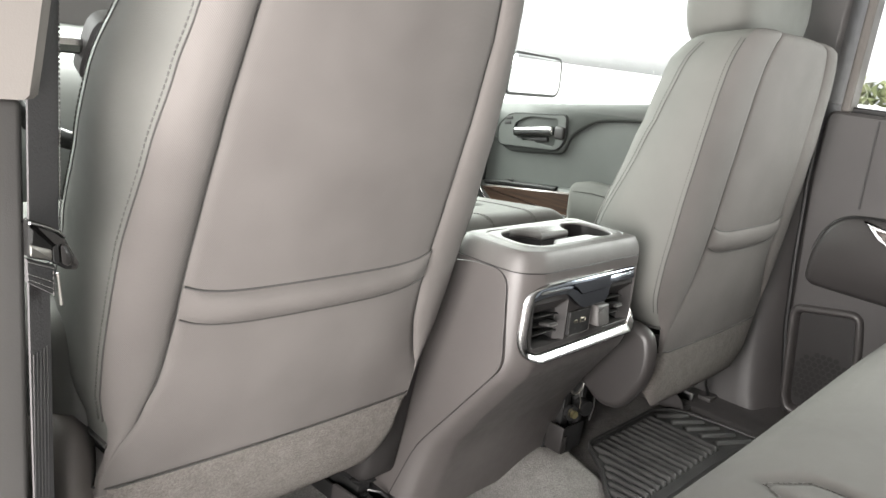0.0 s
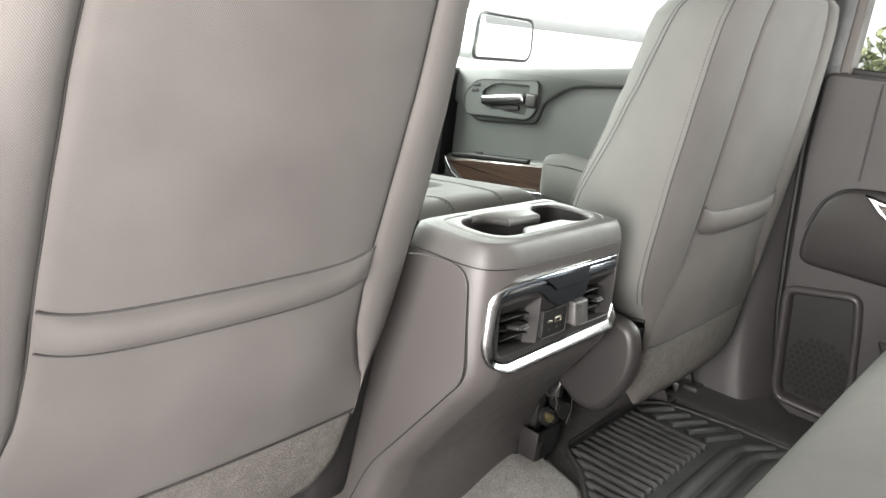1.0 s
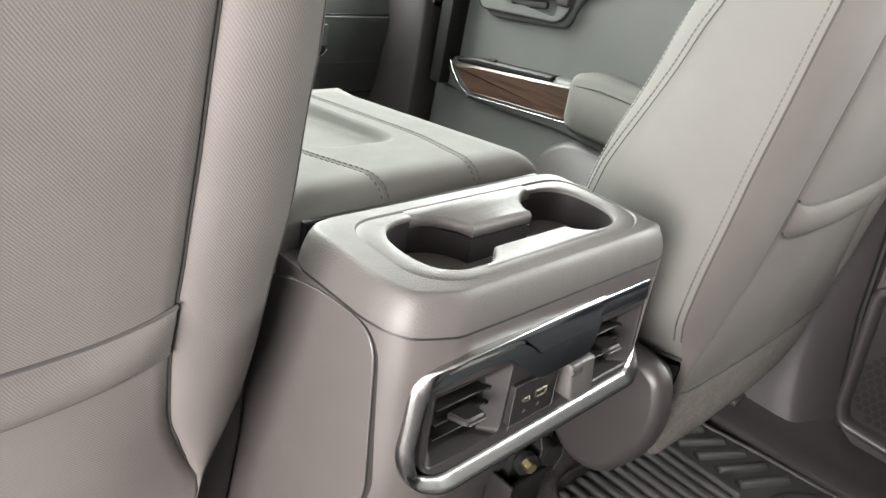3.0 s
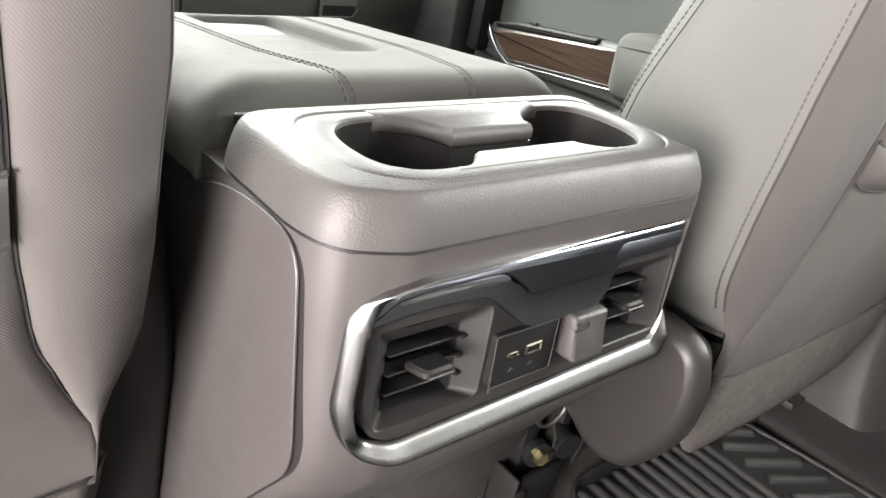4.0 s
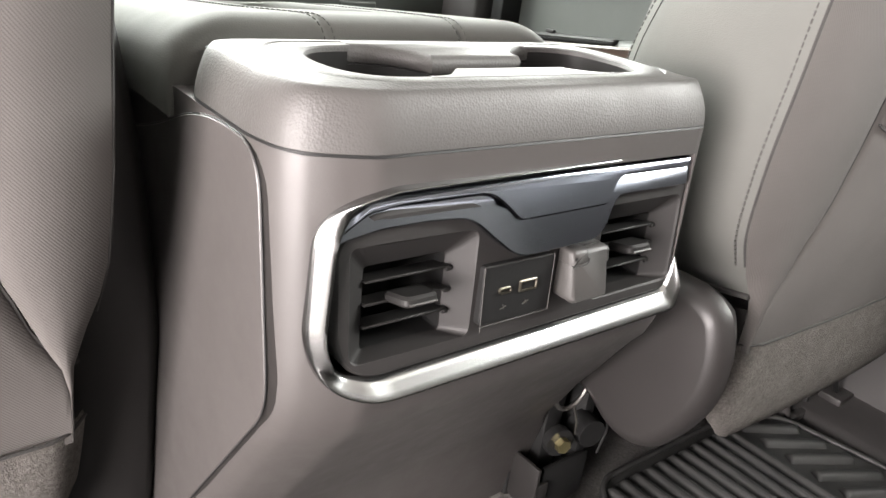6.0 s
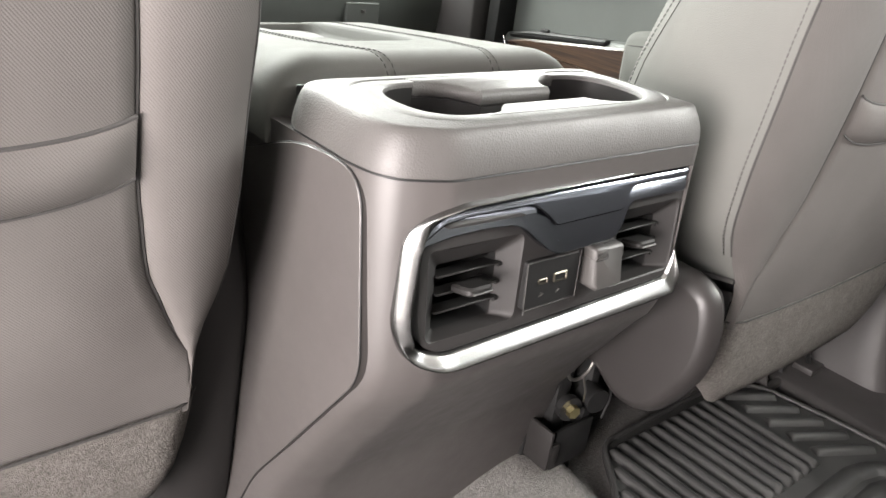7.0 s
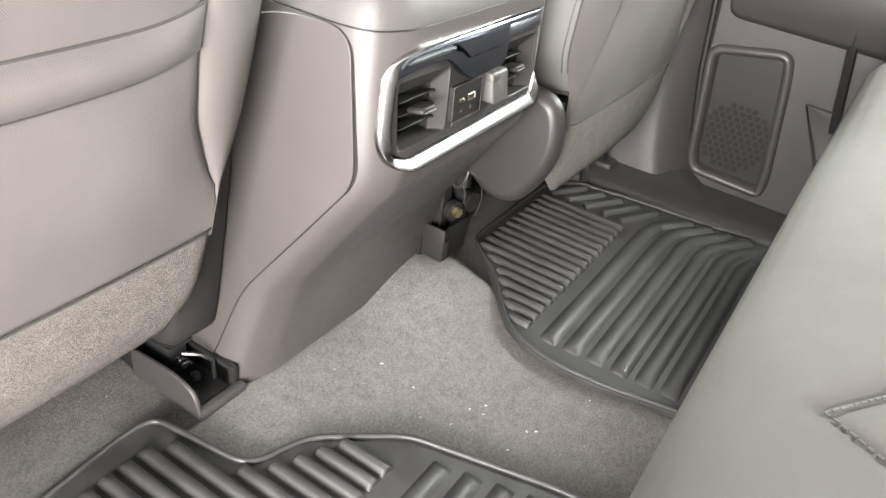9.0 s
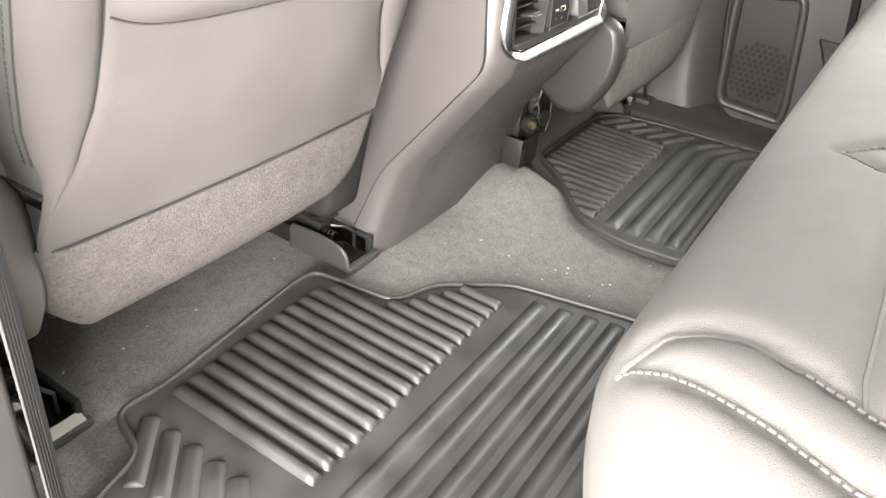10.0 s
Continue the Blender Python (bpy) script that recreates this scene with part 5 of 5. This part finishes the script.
# ---- seat rails ----
def seat_rail(x, y, label, side=-1, zinc=False):
    """side: on which side the tall cover cheek stands (-1: towards the driver door)."""
    rail = thing("seat_rail", label, "seat rail", "seat rails", at=pose(x, y, 0))
    part("channel", loft([[Vector((a, b, c)) for a, c in ((-0.026, 0.0), (-0.026, 0.028), (-0.022, 0.028), (-0.022, 0.005), (0.022, 0.005), (0.022, 0.028), (0.026, 0.028), (0.026, 0.0))] for b in (0.004, 0.5)]), DARK_STEEL, rail, "black steel channel")
    cheek = outline([(-0.012, 0.0), (-0.004, 0.034), (0.030, 0.044), (0.10, 0.040), (0.10, 0.0)], [0.004, 0.016, 0.02, 0.01, 0.004], 5)
    part("end_cover", prism(cheek, lambda u, v, d: Vector((side * d, u, v)), 0.028, 0.0335, 0.0015), DOOR_PLASTIC, rail, "grey plastic end cover")
    part("end_sill", box(-0.032, 0.034, -0.014, -0.002, 0.0, 0.011, 0.003, 2), DOOR_PLASTIC, rail)
    part("flange", box(0.026 * -side - 0.004, 0.026 * -side + 0.004, -0.004, 0.16, 0.0, 0.034, 0.0025, 2), DARK_STEEL, rail, "bright-edged steel flange")
    part("slider", box(-0.013, 0.013, 0.06, 0.45, 0.006, 0.046, 0.004, 2), DARK_STEEL, rail)
    part("riser", box(-0.011, 0.011, 0.085, 0.15, 0.04, 0.17, 0.004, 2), DARK_STEEL, rail)
    part("bolt", tube([(0, 0.032, 0.012), (0, 0.034, 0.020)], 0.0055, 6), STEEL, rail, "steel bolt head")
    part("bolt", tube([(-0.002, 0.072, 0.045), (-0.002, 0.068, 0.053)], 0.0048, 6), STEEL, rail, "steel bolt head")
    if zinc:
        part("front_plate", box(-0.025, 0.027, -0.007, 0.007, -0.0012, 0.0012, 0.0008, 1, m=pose(0, -0.0065, 0.0150, 28, 0, 0)), STEEL, rail, "bright zinc front plate")
        part("roller", tube([(-0.014, 0.046, 0.022), (0.006, 0.040, 0.022)], 0.008, 12), STEEL, rail, "steel roller")
    part("bolt", tube([(0.008, 0.100, 0.047), (0.008, 0.098, 0.054)], 0.0045, 6), STEEL, rail, "steel bolt head")
    part("spring", tube([(-0.004 + 0.005 * math.cos(a), 0.040 + 0.0011 * a, 0.030 + 0.005 * math.sin(a)) for a in (0.5 * k for k in range(56))], 0.0011, 5), DARK_STEEL, rail, "small coil spring")
    part("latch_hook", tube([(0.016, 0.020, 0.010), (0.016, 0.022, 0.036), (0.006, 0.030, 0.046), (-0.006, 0.046, 0.046)], 0.0026, 6), DARK_STEEL, rail, "bent steel latch hook")
    part("lever", tube([(-0.014, 0.075, 0.05), (-0.012, 0.05, 0.058), (0.008, 0.048, 0.058), (0.012, 0.075, 0.05)], 0.003, 6), DARK_STEEL, rail)
    return rail


r0 = seat_rail(-0.196, 0.150, "black steel seat rail with grey end cover")
seat_rail(-0.643, 0.180, "black steel seat rail with bright zinc end plate", zinc=True)
copy_thing(r0, pose(0.650, 0.075, 0))

rod = thing("anchor_rod", "thin black steel rod between seat and sill trim", "rod")
part("bar", tube([(0.690, 0.060, 0.11), (0.695, 0.058, 0.06), (0.722, 0.056, 0.020)], 0.0035, 8), DARK_STEEL, rod)
part("foot", box(0.700, 0.745, 0.040, 0.072, 0.012, 0.026, 0.003, 2), DOOR_PLASTIC, rod, "dark plastic foot bracket")

# exposed rail and recliner hardware under the passenger seat, beside the console
hw = thing("seat_hardware", "black seat rail hardware with brass bolt and wire", "seat rail", "seat rails", at=pose(0.1995, 0.095, 0.024))
part("rail", box(-0.020, 0.036, 0.010, 0.42, -0.024, 0.040, 0.004, 2), DARK_STEEL, hw)
part("end_plate", box(-0.020, 0.042, -0.002, 0.004, 0.006, 0.060, 0.003, 2), BLACK, hw, "black end plate")
part("bracket", box(-0.031, -0.014, -0.006, 0.000, 0.014, 0.046, 0.003, 2), SPEAKER, hw, "dark grey rail end clip")
part("bracket_lip", box(-0.033, -0.028, -0.006, 0.030, 0.014, 0.066, 0.002, 2), SPEAKER, hw, "dark grey clip side")
part("upright", box(-0.012, 0.012, 0.015, 0.10, 0.035, 0.20, 0.005, 2), DARK_STEEL, hw)
part("upright", box(0.030, 0.046, 0.005, 0.09, 0.03, 0.16, 0.005, 2), BLACK, hw)
part("carrier", box(-0.034, 0.080, 0.030, 0.40, -0.024, 0.165, 0.008, 2), BLACK, hw, "black seat carrier")
BRASS = material("brass_bolt", (0.70, 0.60, 0.32), 0.3, 1.0)
part("bolt", tube([(-0.006, 0.004, 0.088), (-0.009, -0.010, 0.088)], 0.0075, 6), BRASS, hw, "brass bolt head")
part("bolt_rim", tube([(-0.006, 0.006, 0.088), (-0.008, -0.003, 0.088)], 0.015, 14), DARK_STEEL, hw)
part("knob", tube([(0.030, 0.01, 0.092), (0.026, -0.012, 0.092)], 0.015, 16), BLACK, hw, "round black bush")
ring = [(-0.010 + 0.020 * math.cos(a), -0.004, 0.150 + 0.020 * math.sin(a)) for a in (math.pi * (0.9 + 1.1 * k / 16) for k in range(17))]
part("wire_loop", tube(ring, 0.0022, 6), STEEL, hw, "bent steel wire")
part("wire", tube([(-0.004, -0.006, 0.132), (0.000, -0.010, 0.115), (0.004, -0.008, 0.098)], 0.0012, 5), STEEL, hw)
part("wire", tube([(0.046, -0.010, 0.122), (0.044, -0.014, 0.09), (0.040, -0.012, 0.065)], 0.0014, 5), DARK_STEEL, hw)

# ---- door mirror outside ----
mirror = thing("door_mirror", "white door mirror outside the front passenger window", "mirror")
MIR = outline([(0.915, 0.605), (0.925, 0.745), (1.195, 0.738), (1.205, 0.635), (1.185, 0.605)], [0.03, 0.03, 0.03, 0.03, 0.02], 6)
part("housing", prism(MIR, lambda u, v, d: Vector((u, 0.955 + d, v)), 0.0, 0.14, 0.02), PAINT, mirror, sharp=60)
part("gasket", tube([(u, 0.955, v) for u, v in inset(MIR, 0.006) + inset(MIR, 0.006)[:1]], 0.0045, 8), VENT, mirror, "grey rubber mirror edge")
SILVER = material("mirror_silver", (0.92, 0.93, 0.93), 0.02, 1.0)
part("mirror_glass", prism(inset(MIR, 0.012), lambda u, v, d: Vector((u, 0.953 - d, v)), 0.0, 0.002), SILVER, mirror, "mirror glass")
part("arm", box(0.86, 0.95, 1.00, 1.06, 0.62, 0.66, 0.012, 3), PAINT, mirror)

# ---- far greenery beyond the car park ----
LEAF = material("pale_hedge_leaf", (0.10, 0.12, 0.045), 0.7)
n_ = tex(LEAF, "Noise", coords(LEAF), Scale=3.0, Detail=3.0)
two_tone(LEAF, n_.outputs["Fac"], (0.075, 0.095, 0.035), (0.15, 0.16, 0.07), 0.35, 0.65)
hedge_rng = random.Random(7)
bm = bmesh.new()
for k in range(900):
    y = hedge_rng.uniform(5.0, 11.5)
    top = 1.75 + 0.35 * math.sin(1.3 * y) + 0.2 * math.sin(3.1 * y)
    p = Vector((31 + hedge_rng.uniform(-0.8, 0.8), y, hedge_rng.uniform(-0.5, top)))
    r = hedge_rng.uniform(0.15, 0.34)
    ring = [p + Vector((hedge_rng.uniform(-r, r), hedge_rng.uniform(-r, r), hedge_rng.uniform(-r, r))) for _ in range(4)]
    vs = [bm.verts.new(q) for q in ring]
    for i, j, l in ((0, 1, 2), (0, 2, 3), (0, 3, 1), (1, 3, 2)):
        bm.faces.new((vs[i], vs[j], vs[l]))
tagged(part("hedge", bm, LEAF, sharp=20), "pale green leafy hedge beyond the car park", "hedge", kind="stuff")
fence = thing("fence", "low white fence in front of the hedge", "fence")
for k in range(10):
    part("post", box(29.0, 29.1, 4.4 + 0.8 * k, 4.5 + 0.8 * k, -0.62, 0.62, 0.01, 1), PAINT, fence)
for z in (0.25, 0.5):
    part("rail", box(28.95, 29.0, 4.2, 12.0, z, z + 0.12, 0.01, 1), PAINT, fence)
